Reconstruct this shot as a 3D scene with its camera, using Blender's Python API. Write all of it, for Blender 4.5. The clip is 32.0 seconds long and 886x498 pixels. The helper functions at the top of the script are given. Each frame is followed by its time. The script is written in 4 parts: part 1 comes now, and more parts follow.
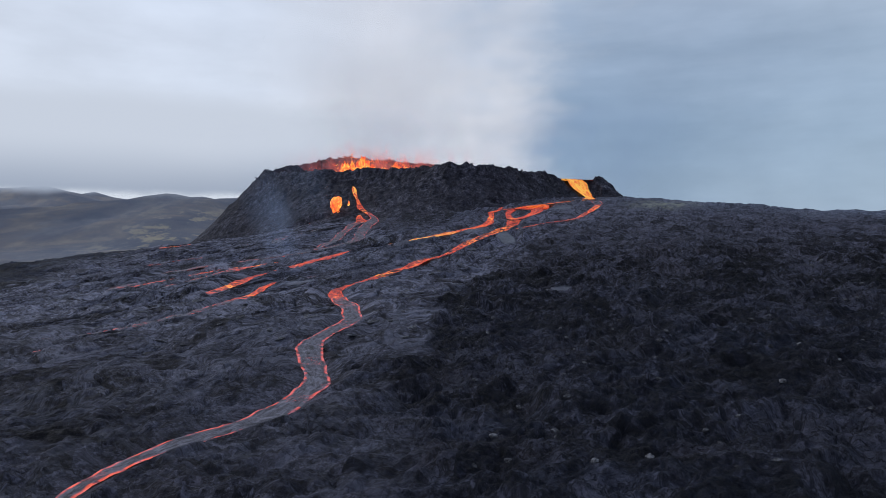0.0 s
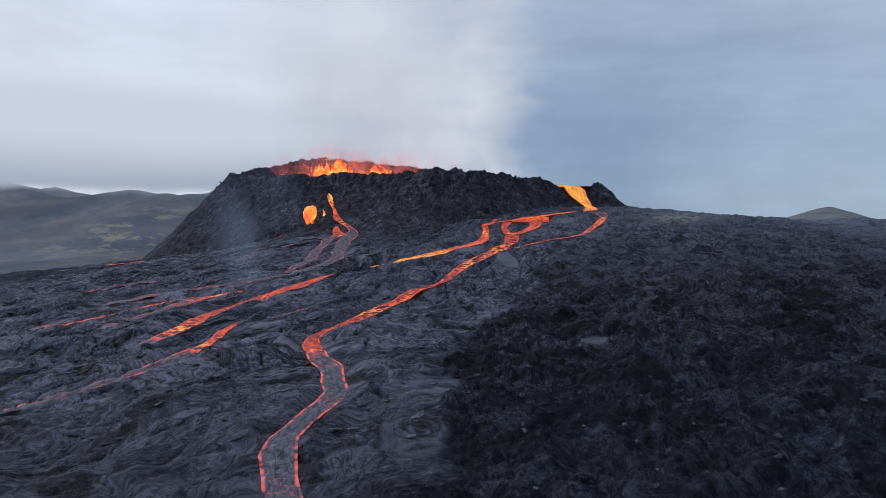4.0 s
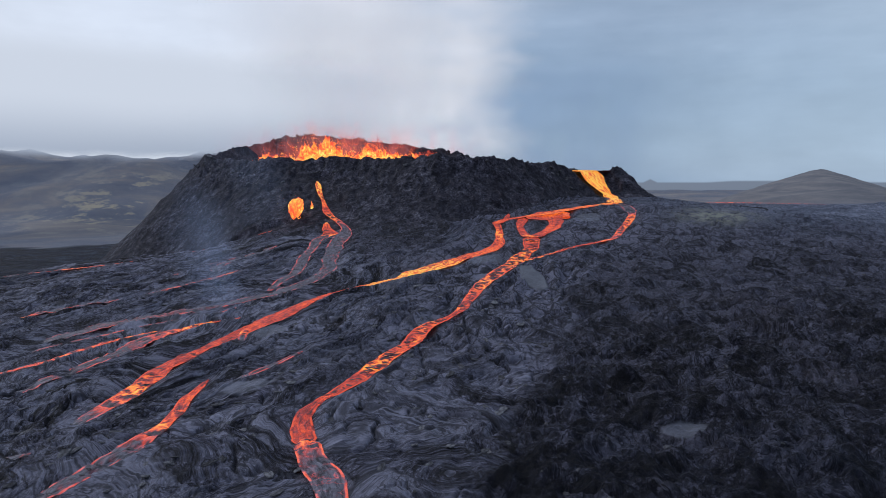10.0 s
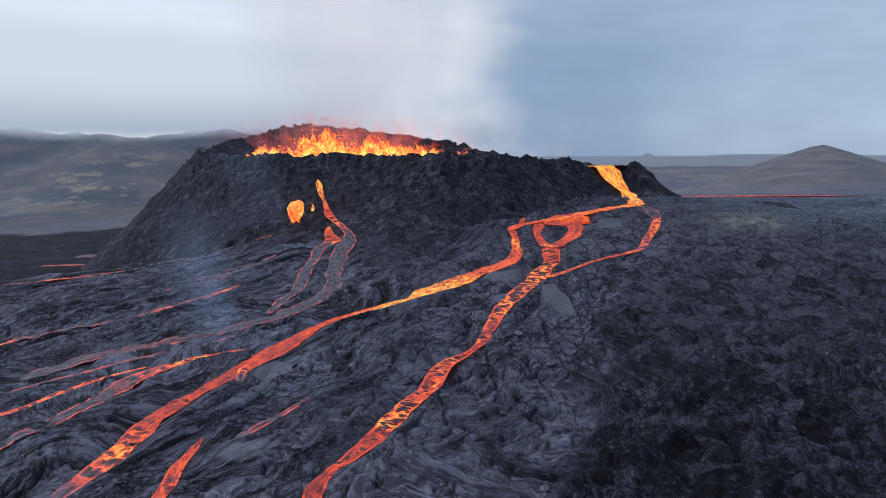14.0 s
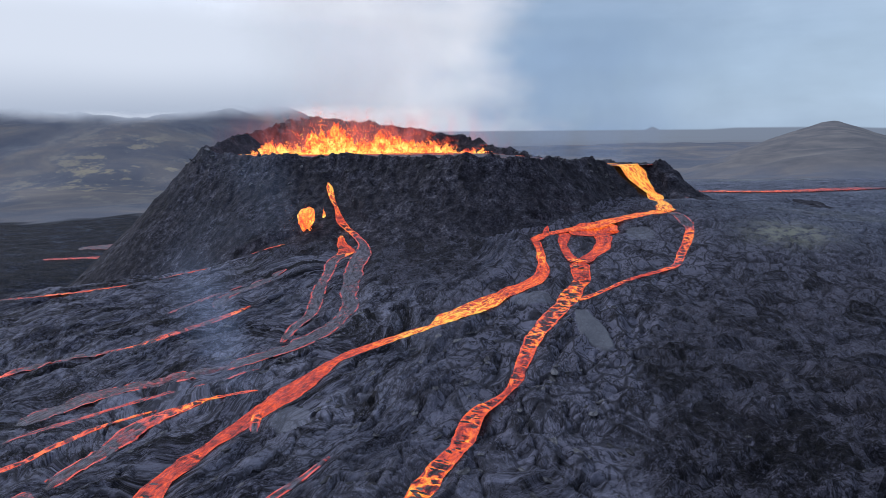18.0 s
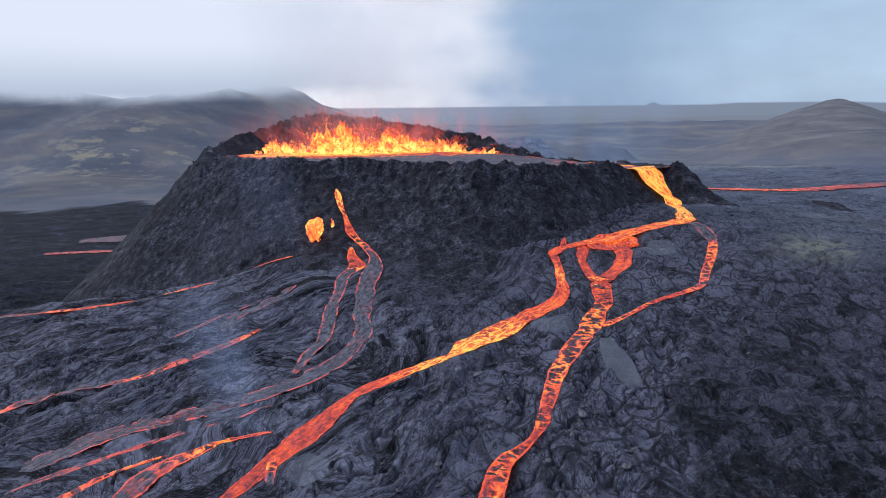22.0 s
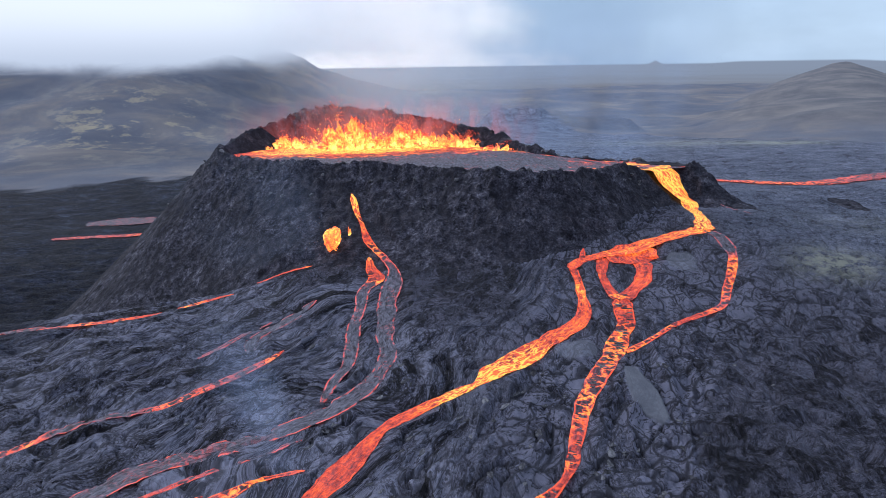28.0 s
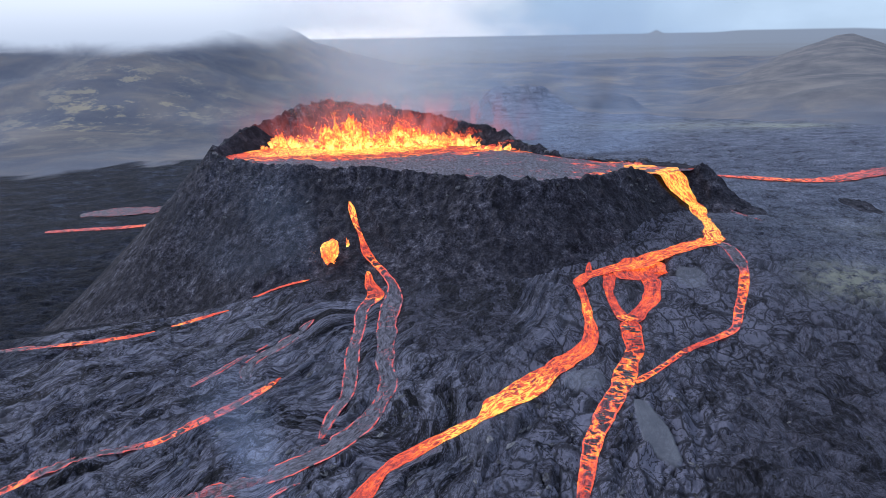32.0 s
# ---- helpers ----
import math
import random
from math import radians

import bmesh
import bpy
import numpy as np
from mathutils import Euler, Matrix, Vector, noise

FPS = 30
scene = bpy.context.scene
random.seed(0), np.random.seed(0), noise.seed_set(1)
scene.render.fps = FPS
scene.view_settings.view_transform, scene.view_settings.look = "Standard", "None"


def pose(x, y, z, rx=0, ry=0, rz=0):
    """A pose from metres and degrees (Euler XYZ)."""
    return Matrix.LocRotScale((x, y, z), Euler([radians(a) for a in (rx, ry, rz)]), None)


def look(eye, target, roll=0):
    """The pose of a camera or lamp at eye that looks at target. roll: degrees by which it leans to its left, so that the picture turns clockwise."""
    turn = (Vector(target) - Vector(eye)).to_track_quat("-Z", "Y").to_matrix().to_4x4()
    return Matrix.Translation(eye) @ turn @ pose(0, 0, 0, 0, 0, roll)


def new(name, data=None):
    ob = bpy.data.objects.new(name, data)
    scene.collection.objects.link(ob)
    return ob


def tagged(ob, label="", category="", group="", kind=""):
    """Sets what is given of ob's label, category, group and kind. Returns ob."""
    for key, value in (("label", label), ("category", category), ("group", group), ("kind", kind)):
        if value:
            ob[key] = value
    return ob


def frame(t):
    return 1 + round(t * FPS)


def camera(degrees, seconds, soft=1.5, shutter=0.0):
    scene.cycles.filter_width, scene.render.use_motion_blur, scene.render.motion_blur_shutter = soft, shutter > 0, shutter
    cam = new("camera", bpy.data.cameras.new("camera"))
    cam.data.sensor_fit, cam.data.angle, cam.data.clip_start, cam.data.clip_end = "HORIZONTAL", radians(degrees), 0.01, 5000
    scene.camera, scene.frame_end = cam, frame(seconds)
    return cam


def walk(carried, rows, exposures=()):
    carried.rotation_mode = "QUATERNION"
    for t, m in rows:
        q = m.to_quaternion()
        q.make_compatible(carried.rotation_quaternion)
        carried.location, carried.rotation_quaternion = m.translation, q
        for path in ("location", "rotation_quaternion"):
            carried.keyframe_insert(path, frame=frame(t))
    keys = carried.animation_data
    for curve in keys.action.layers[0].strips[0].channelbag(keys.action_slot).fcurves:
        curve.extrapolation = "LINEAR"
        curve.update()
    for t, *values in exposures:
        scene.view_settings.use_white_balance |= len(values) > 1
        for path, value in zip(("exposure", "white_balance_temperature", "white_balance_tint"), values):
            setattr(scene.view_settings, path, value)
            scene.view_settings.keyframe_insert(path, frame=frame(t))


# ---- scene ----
cam = camera(66.1, 32.0, soft=0.7)
METRES, EYE, TILT, LEAN, TURN = 300.0, 120.0, -1.65, 0.0, 0.0
ROWS = [
    (0.0, 0.0, 0.0, 0.0, 0.0, 0.0, -0.0),
    (0.5, -0.005, 0.0276, 0.0059, 0.02, -0.0, -0.0),
    (1.0, -0.0101, 0.0554, 0.0132, 0.04, 0.01, 0.01),
    (1.5, -0.0154, 0.0831, 0.0213, 0.05, 0.02, -0.0),
    (2.0, -0.0202, 0.1111, 0.0299, -0.43, 0.03, -0.0),
    (2.5, -0.0251, 0.1386, 0.0386, -1.38, 0.04, 0.01),
    (3.0, -0.0298, 0.1654, 0.0458, -2.06, 0.05, 0.02),
    (3.5, -0.0346, 0.1893, 0.0525, -2.26, -0.17, 0.02),
    (5.5, -0.0501, 0.2745, 0.0825, -2.4, -1.46, 0.05),
    (6.0, -0.0529, 0.2953, 0.0906, -2.61, -1.74, 0.08),
    (6.5, -0.0555, 0.3153, 0.0984, -2.76, -2.01, 0.1),
    (7.0, -0.0585, 0.3345, 0.1059, -2.84, -2.31, 0.11),
    (7.5, -0.061, 0.3529, 0.1135, -2.84, -2.58, 0.13),
    (8.0, -0.0637, 0.3705, 0.1211, -2.86, -2.86, 0.11),
    (8.5, -0.0663, 0.3874, 0.1289, -2.91, -3.16, 0.12),
    (9.0, -0.0689, 0.4043, 0.1365, -3.02, -3.42, 0.12),
    (9.5, -0.0718, 0.4202, 0.1443, -3.23, -3.69, 0.12),
    (10.0, -0.0745, 0.4357, 0.1521, -3.45, -3.94, 0.13),
    (10.5, -0.0776, 0.4505, 0.1598, -3.64, -4.19, 0.12),
    (11.0, -0.0806, 0.4649, 0.1675, -3.78, -4.44, 0.13),
    (11.5, -0.0838, 0.4785, 0.1753, -3.86, -4.71, 0.13),
    (12.0, -0.0869, 0.4917, 0.1833, -3.86, -4.98, 0.15),
    (12.5, -0.0898, 0.5049, 0.1911, -3.83, -5.26, 0.17),
    (13.0, -0.0927, 0.5179, 0.1988, -3.79, -5.55, 0.19),
    (13.5, -0.0952, 0.5313, 0.2069, -3.76, -5.81, 0.23),
    (15.5, -0.1056, 0.5818, 0.2388, -3.59, -6.96, 0.5),
    (16.0, -0.1091, 0.5926, 0.2467, -3.54, -7.2, 0.51),
    (16.5, -0.1126, 0.6024, 0.2542, -3.51, -7.4, 0.51),
    (17.0, -0.1163, 0.6129, 0.2623, -3.48, -7.64, 0.53),
    (17.5, -0.12, 0.6229, 0.2705, -3.46, -7.9, 0.53),
    (18.0, -0.1234, 0.6325, 0.2791, -3.44, -8.16, 0.56),
    (18.5, -0.1264, 0.6417, 0.2872, -3.45, -8.39, 0.58),
    (19.0, -0.1294, 0.65, 0.2956, -3.46, -8.65, 0.61),
    (19.5, -0.132, 0.6578, 0.3032, -3.44, -8.88, 0.64),
    (20.0, -0.1346, 0.6654, 0.3112, -3.44, -9.12, 0.66),
    (20.5, -0.1377, 0.6721, 0.3193, -3.47, -9.37, 0.67),
    (21.0, -0.1409, 0.6786, 0.3275, -3.49, -9.62, 0.67),
    (21.5, -0.1431, 0.6848, 0.3357, -3.47, -9.86, 0.69),
    (22.0, -0.1463, 0.6897, 0.3443, -3.46, -10.12, 0.7),
    (22.5, -0.1495, 0.6936, 0.3526, -3.48, -10.38, 0.71),
    (23.0, -0.1525, 0.6971, 0.36, -3.47, -10.62, 0.72),
    (23.5, -0.1555, 0.6995, 0.3676, -3.46, -10.88, 0.72),
    (24.0, -0.1592, 0.7013, 0.3749, -3.46, -11.13, 0.75),
    (24.5, -0.1627, 0.702, 0.3831, -3.41, -11.39, 0.75),
    (25.0, -0.1664, 0.7033, 0.3912, -3.37, -11.63, 0.74),
    (25.5, -0.1702, 0.7041, 0.3994, -3.36, -11.89, 0.74),
    (27.5, -0.1816, 0.71, 0.4335, -3.43, -13.09, 0.82),
    (28.0, -0.1817, 0.7137, 0.4417, -3.53, -13.35, 0.86),
    (28.5, -0.1829, 0.7187, 0.4493, -3.7, -13.64, 0.9),
    (29.0, -0.1835, 0.7244, 0.4568, -3.78, -13.92, 0.94),
    (29.5, -0.1839, 0.7315, 0.4644, -3.82, -14.19, 0.98),
    (30.0, -0.1829, 0.7396, 0.4728, -3.81, -14.49, 1.04),
    (30.5, -0.1821, 0.7488, 0.481, -3.75, -14.79, 1.07),
    (31.0, -0.1817, 0.7581, 0.4899, -3.72, -15.09, 1.07),
    (31.5, -0.1816, 0.7679, 0.4994, -3.7, -15.38, 1.08),
    (32.0, -0.1804, 0.7774, 0.5095, -3.65, -15.66, 1.09),
]
EXPOSURES = [(0.0, -0.12, 5950, 10), (12.0, 0.0, 5950, 10), (20.0, 0.19, 5930, 11), (32.0, 0.52, 5850, 11)]
walk(cam, [(t, pose(0, 0, EYE, TILT, LEAN, TURN) @ pose(METRES * x, METRES * y, METRES * z, 90 + pitch, roll, yaw)) for t, x, y, z, yaw, pitch, roll in ROWS],
     EXPOSURES)

# ---- world: overcast sky, pale in the west, blue-grey in the east, with the ash-tinted plume between ----
world = bpy.data.worlds.new("overcast_sky")
scene.world = world
world.use_nodes = True
W = world.node_tree
W.nodes.clear()


def wnode(kind, **values):
    n = W.nodes.new(kind)
    for key, v in values.items():
        n.inputs[key].default_value = v
    return n


def wmath(op, a, b=None, clamp=False):
    n = W.nodes.new("ShaderNodeMath")
    n.operation, n.use_clamp = op, clamp
    for k, v in enumerate((a, b)):
        if v is None:
            continue
        if isinstance(v, (int, float)):
            n.inputs[k].default_value = v
        else:
            W.links.new(v, n.inputs[k])
    return n.outputs[0]


def wramp(value, lo, hi):
    n = W.nodes.new("ShaderNodeMapRange")
    n.interpolation_type = "SMOOTHSTEP"
    n.inputs["From Min"].default_value, n.inputs["From Max"].default_value = lo, hi
    W.links.new(value, n.inputs["Value"])
    return n.outputs["Result"]


def wmix(fac, a, b):
    n = W.nodes.new("ShaderNodeMix")
    n.data_type = "RGBA"
    W.links.new(fac, n.inputs[0])
    for k, v in ((6, a), (7, b)):
        if isinstance(v, tuple):
            n.inputs[k].default_value = (*v, 1)
        else:
            W.links.new(v, n.inputs[k])
    return n.outputs[2]


coords = W.nodes.new("ShaderNodeTexCoord").outputs["Generated"]
sep = W.nodes.new("ShaderNodeSeparateXYZ")
W.links.new(coords, sep.inputs[0])
SX, SY, SZ = sep.outputs


def wnoise(scale, stretch, detail=4.0):
    m = W.nodes.new("ShaderNodeMapping")
    m.inputs["Scale"].default_value = stretch
    W.links.new(coords, m.inputs["Vector"])
    n = wnode("ShaderNodeTexNoise", Scale=scale, Detail=detail, Roughness=0.55)
    W.links.new(m.outputs[0], n.inputs["Vector"])
    return wmath("SUBTRACT", n.outputs["Fac"], 0.5)


billow = wnoise(3.6, (1, 1, 1.3), 6.0)
wisps = wnoise(7.0, (1, 1, 2.2))
bank = wnoise(4.0, (1, 1, 6.0))
sx = wmath("ADD", SX, wmath("MULTIPLY", billow, 0.45))
sx2 = wmath("ADD", wmath("ADD", SX, wmath("MULTIPLY", billow, 0.30)), wmath("MULTIPLY", wisps, 0.34))
pale, plume, slate, bright = (0.70, 0.72, 0.765), (0.81, 0.775, 0.765), (0.245, 0.325, 0.43), (0.41, 0.50, 0.59)
sky = wmix(wramp(sx, -0.34, -0.02), pale, plume)
sky = wmix(wramp(sx2, -0.02, 0.24), sky, slate)
sky = wmix(wmath("MULTIPLY", wramp(sx, 0.28, 0.62), 0.75), sky, bright)
sky = wmix(wmath("MULTIPLY", wramp(wmath("ADD", SZ, wmath("MULTIPLY", bank, 0.12)), 0.10, 0.42), 0.55), sky, (0.62, 0.66, 0.73))
low = wmath("MULTIPLY", wramp(wmath("ADD", SZ, wmath("MULTIPLY", bank, 0.10)), 0.085, 0.0), wramp(sx, 0.0, -0.25))
sky = wmix(wmath("MULTIPLY", low, 0.45), sky, (0.52, 0.56, 0.63))
shade = wmath("ADD", wmath("MULTIPLY", wisps, 0.30), wmath("ADD", wmath("MULTIPLY", bank, 0.25), 1.0))
grey = W.nodes.new("ShaderNodeCombineXYZ")
for k in range(3):
    W.links.new(shade, grey.inputs[k])
layered = W.nodes.new("ShaderNodeMix")
layered.data_type, layered.blend_type = "RGBA", "MULTIPLY"
layered.inputs[0].default_value = 1.0
W.links.new(sky, layered.inputs[6])
W.links.new(grey.outputs[0], layered.inputs[7])
sky = layered.outputs[2]
# below the horizon the plain goes on, air haze put into its colour, with one small cone and a low table hill on its
# edge
line = wmath("ADD", wmath("MULTIPLY", wmath("SUBTRACT", 1.0, wmath("DIVIDE", wmath("ABSOLUTE", wmath("SUBTRACT", SX, 0.347)), 0.009), clamp=True), 0.0045),
             wmath("MULTIPLY", wramp(wmath("ABSOLUTE", wmath("SUBTRACT", SX, 0.50)), 0.09, 0.05), 0.002))
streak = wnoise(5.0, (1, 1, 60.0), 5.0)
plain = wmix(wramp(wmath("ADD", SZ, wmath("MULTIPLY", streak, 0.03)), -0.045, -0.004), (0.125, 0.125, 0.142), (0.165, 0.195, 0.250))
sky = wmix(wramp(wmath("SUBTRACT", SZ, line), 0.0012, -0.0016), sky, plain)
clear = W.nodes.new("ShaderNodeTexSky")
clear.sky_type, clear.sun_disc = "NISHITA", False
clear.sun_elevation, clear.sun_rotation = radians(33), radians(-57)
add = W.nodes.new("ShaderNodeMix")
add.data_type, add.blend_type = "RGBA", "ADD"
add.inputs[0].default_value = 0.01
W.links.new(sky, add.inputs[6])
W.links.new(clear.outputs[0], add.inputs[7])
back = wnode("ShaderNodeBackground", Strength=1.0)
W.links.new(add.outputs[2], back.inputs["Color"])
W.links.new(back.outputs[0], W.nodes.new("ShaderNodeOutputWorld").inputs["Surface"])

sun = new("sun", bpy.data.lights.new("sun", "SUN"))
sun.data.energy, sun.data.angle, sun.data.color = 1.2, radians(16), (1.0, 0.97, 0.93)
sun.matrix_world = look((-800, 520, 620), (0, 0, 0))


# ---- materials ----
class Nodes:
    """A small helper to write node materials in few lines."""

    def __init__(self, name):
        self.mat = bpy.data.materials.new(name)
        self.mat.use_nodes = True
        self.t = self.mat.node_tree
        self.t.nodes.clear()
        self.out = self.t.nodes.new("ShaderNodeOutputMaterial")

    def put(self, kind, links=(), **values):
        n = self.t.nodes.new(kind)
        for key, v in values.items():
            n.inputs[key].default_value = v
        for key, v in links:
            self.t.links.new(v, n.inputs[key])
        return n

    def attr(self, name, which="Fac"):
        n = self.t.nodes.new("ShaderNodeAttribute")
        n.attribute_name = name
        return n.outputs[which]

    def coords(self, scale=(1, 1, 1), source=None):
        src = source or self.t.nodes.new("ShaderNodeTexCoord").outputs["Object"]
        return self.put("ShaderNodeMapping", [("Vector", src)], Scale=scale).outputs[0]

    def noise(self, vec, scale, detail=5.0, rough=0.6, distort=0.0):
        return self.put("ShaderNodeTexNoise", [("Vector", vec)], Scale=scale, Detail=detail, Roughness=rough, Distortion=distort).outputs["Fac"]

    def cells(self, vec, scale, feature="DISTANCE_TO_EDGE", rand=1.0):
        n = self.put("ShaderNodeTexVoronoi", [("Vector", vec)], Scale=scale, Randomness=rand)
        n.feature = feature
        return n.outputs["Distance"]

    def math(self, op, a, b=None, c=None, clamp=False):
        n = self.t.nodes.new("ShaderNodeMath")
        n.operation, n.use_clamp = op, clamp
        for k, v in enumerate((a, b, c)):
            if v is None:
                continue
            if isinstance(v, (int, float)):
                n.inputs[k].default_value = v
            else:
                self.t.links.new(v, n.inputs[k])
        return n.outputs[0]

    def span(self, v, lo, hi, a=0.0, b=1.0):
        n = self.put("ShaderNodeMapRange", [("Value", v)], **{"From Min": lo, "From Max": hi, "To Min": a, "To Max": b})
        n.interpolation_type = "SMOOTHSTEP"
        return n.outputs["Result"]

    def ramp(self, v, stops):
        n = self.put("ShaderNodeValToRGB", [("Fac", v)])
        e = n.color_ramp.elements
        e[0].position, e[1].position = stops[0][0], stops[-1][0]
        e[0].color, e[1].color = (*stops[0][1], 1), (*stops[-1][1], 1)
        for pos, c in stops[1:-1]:
            e.new(pos).color = (*c, 1)
        return n.outputs["Color"]

    def mix(self, fac, a, b, blend="MIX"):
        n = self.t.nodes.new("ShaderNodeMix")
        n.data_type, n.blend_type = "RGBA", blend
        for k, v in ((0, fac), (6, a), (7, b)):
            if isinstance(v, (int, float)):
                n.inputs[k].default_value = v
            elif isinstance(v, tuple):
                n.inputs[k].default_value = (*v, 1)
            else:
                self.t.links.new(v, n.inputs[k])
        return n.outputs[2]

    def bump(self, height, strength, distance, normal=None):
        links = [("Height", height)] + ([("Normal", normal)] if normal else [])
        n = self.put("ShaderNodeBump", links, Distance=distance)
        if isinstance(strength, float):
            n.inputs["Strength"].default_value = strength
        else:
            self.t.links.new(strength, n.inputs["Strength"])
        return n.outputs[0]

    def finish(self, color, rough=0.8, normal=None, glow=None, strength=1.0, specular=0.5, alpha=None):
        b = self.put("ShaderNodeBsdfPrincipled")
        b.inputs["Specular IOR Level"].default_value = specular
        pairs = [("Base Color", color), ("Roughness", rough), ("Normal", normal), ("Emission Color", glow), ("Alpha", alpha)]
        if glow is not None:
            pairs.append(("Emission Strength", strength))
        for key, v in pairs:
            if v is None:
                continue
            if isinstance(v, (int, float)):
                b.inputs[key].default_value = v
            elif isinstance(v, tuple):
                b.inputs[key].default_value = (*v, 1)
            else:
                self.t.links.new(v, b.inputs[key])
        self.t.links.new(b.outputs[0], self.out.inputs["Surface"])
        return self.mat


def ground_material():
    m = Nodes("cooled_lava_ground")
    p = m.coords()
    flow = m.attr("flow", "Vector")
    dark, country, sulfur, smooth, crack_shade = (m.attr(k) for k in ("dark", "country", "sulfur", "smooth", "crack_shade"))
    mid = m.noise(p, 0.16, 6, 0.65)
    fine = m.noise(p, 1.1, 6, 0.7)
    # plates: drawn-out slabs of crust with open cracks between them, the cracks' shade painted dark
    warp = m.put("ShaderNodeTexNoise", [("Vector", p)], Scale=0.045, Detail=2.0, Roughness=0.5).outputs["Color"]

    def bend(vec, amount):
        n = m.put("ShaderNodeVectorMath", [(0, vec), (1, m.put("ShaderNodeMapping", [("Vector", warp)], Scale=amount).outputs[0])])
        return n.outputs[0]

    bent = bend(m.coords((1.0, 0.48, 0.0), flow), (7, 5, 0))
    loose = bend(m.coords((1.0, 0.85, 0.0)), (16, 14, 0))

    def crease(v, width):
        return m.span(m.math("ABSOLUTE", m.math("SUBTRACT", v, 0.5)), width, 0.15 * width)

    def stretch(v, gain, lift):
        return m.math("ADD", m.math("MULTIPLY", m.math("SUBTRACT", v, 0.5), gain), lift)


    slab = m.put("ShaderNodeTexVoronoi", [("Vector", bent)], Scale=0.15, Randomness=1.0)
    tone = m.put("ShaderNodeSeparateXYZ", [(0, slab.outputs["Color"])]).outputs[0]
    gap = m.span(m.cells(bent, 0.15), 0.085, 0.015)
    chip = m.span(m.cells(bent, 0.5), 0.07, 0.0)
    strand = m.noise(bent, 0.36, 9, 0.76, 0.2)
    rope = m.noise(bend(m.coords((1.0, 0.75, 0.0), flow), (5, 5, 0)), 0.85, 7, 0.72, 0.6)
    wide = m.noise(p, 0.022, 3, 0.5)
    seams = m.math("MAXIMUM", crease(m.noise(bent, 0.16, 4, 0.6, 0.4), 0.045), m.math("MULTIPLY", crease(m.noise(bent, 0.42, 4, 0.6, 0.4), 0.055), 0.8))
    threads = crease(rope, 0.07)
    swath = m.noise(m.coords((1.0, 0.5, 1), bent), 0.10, 5, 0.62, 0.3)
    v = m.math("ADD", m.math("MULTIPLY", strand, 0.26), m.math("ADD", m.math("MULTIPLY", tone, 0.15), m.math("MULTIPLY", swath, 0.26)))
    v = m.math("ADD", v, m.math("ADD", m.math("MULTIPLY", rope, 0.34), m.math("MULTIPLY", wide, 0.06)))
    grey = m.ramp(stretch(v, 2.5, 0.565), [(0.42, (0.012, 0.012, 0.018)), (0.475, (0.062, 0.062, 0.088)), (0.53, (0.150, 0.151, 0.205)), (0.60, (0.225, 0.228, 0.30)), (0.68, (0.33, 0.335, 0.42))])
    # crevice shade put into the colour along gaps, chips, seams and threads
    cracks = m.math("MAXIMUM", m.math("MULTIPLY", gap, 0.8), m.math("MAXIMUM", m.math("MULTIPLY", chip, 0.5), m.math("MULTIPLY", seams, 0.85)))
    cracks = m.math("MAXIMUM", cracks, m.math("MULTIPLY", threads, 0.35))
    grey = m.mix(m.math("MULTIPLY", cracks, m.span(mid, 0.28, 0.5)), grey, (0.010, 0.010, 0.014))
    # the eastern part: flat plates and combed ropes
    clod = m.noise(loose, 0.30, 9, 0.76, 0.5)
    joint = m.span(m.cells(loose, 0.10), 0.075, 0.015)
    block = m.put("ShaderNodeSeparateXYZ", [(0, m.put("ShaderNodeTexVoronoi", [("Vector", loose)], Scale=0.10, Randomness=1.0).outputs["Color"])]).outputs[0]
    comb = m.noise(m.coords((1.0, 0.30, 1), loose), 0.85, 5, 0.62, 0.3)
    folds_wide = crease(m.noise(loose, 0.17, 4, 0.62, 0.5), 0.040)
    pv = m.math("ADD", m.math("MULTIPLY", block, 0.20), m.math("ADD", m.math("MULTIPLY", clod, 0.50), m.math("MULTIPLY", comb, 0.30)))
    paved = m.ramp(stretch(pv, 2.0, 0.645), [(0.40, (0.022, 0.022, 0.032)), (0.47, (0.090, 0.091, 0.126)), (0.55, (0.150, 0.152, 0.204)), (0.64, (0.225, 0.228, 0.295))])
    # shade between plates and ropes painted into the colour
    combed = m.math("MULTIPLY", crease(comb, 0.06), m.span(wide, 0.44, 0.54))
    paved = m.mix(m.math("MAXIMUM", m.math("MULTIPLY", joint, 0.8), m.math("MAXIMUM", m.math("MULTIPLY", combed, 0.65), m.math("MULTIPLY", folds_wide, 0.8))), paved, (0.008, 0.008, 0.011))
    grey = m.mix(m.attr("plates"), grey, paved)
    # the dark field: small crumpled clods between crooked creases, here and there brownish or pale
    curl = m.noise(m.coords((1.0, 1.0, 0.4)), 0.62, 7, 0.72, 0.9)
    bl = m.math("ADD", m.math("MULTIPLY", clod, 0.46), m.math("ADD", m.math("MULTIPLY", curl, 0.22), m.math("ADD", m.math("MULTIPLY", wide, 0.22), m.math("MULTIPLY", block, 0.10))))
    black = m.ramp(stretch(bl, 2.3, 0.563), [(0.42, (0.005, 0.005, 0.009)), (0.475, (0.020, 0.020, 0.031)), (0.54, (0.046, 0.046, 0.067)), (0.60, (0.090, 0.090, 0.122)), (0.68, (0.170, 0.168, 0.220))])
    # creases between the clods darkened in the colour to stand for shade
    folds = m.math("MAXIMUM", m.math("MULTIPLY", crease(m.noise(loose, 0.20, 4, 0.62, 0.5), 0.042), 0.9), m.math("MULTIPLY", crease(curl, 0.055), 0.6))
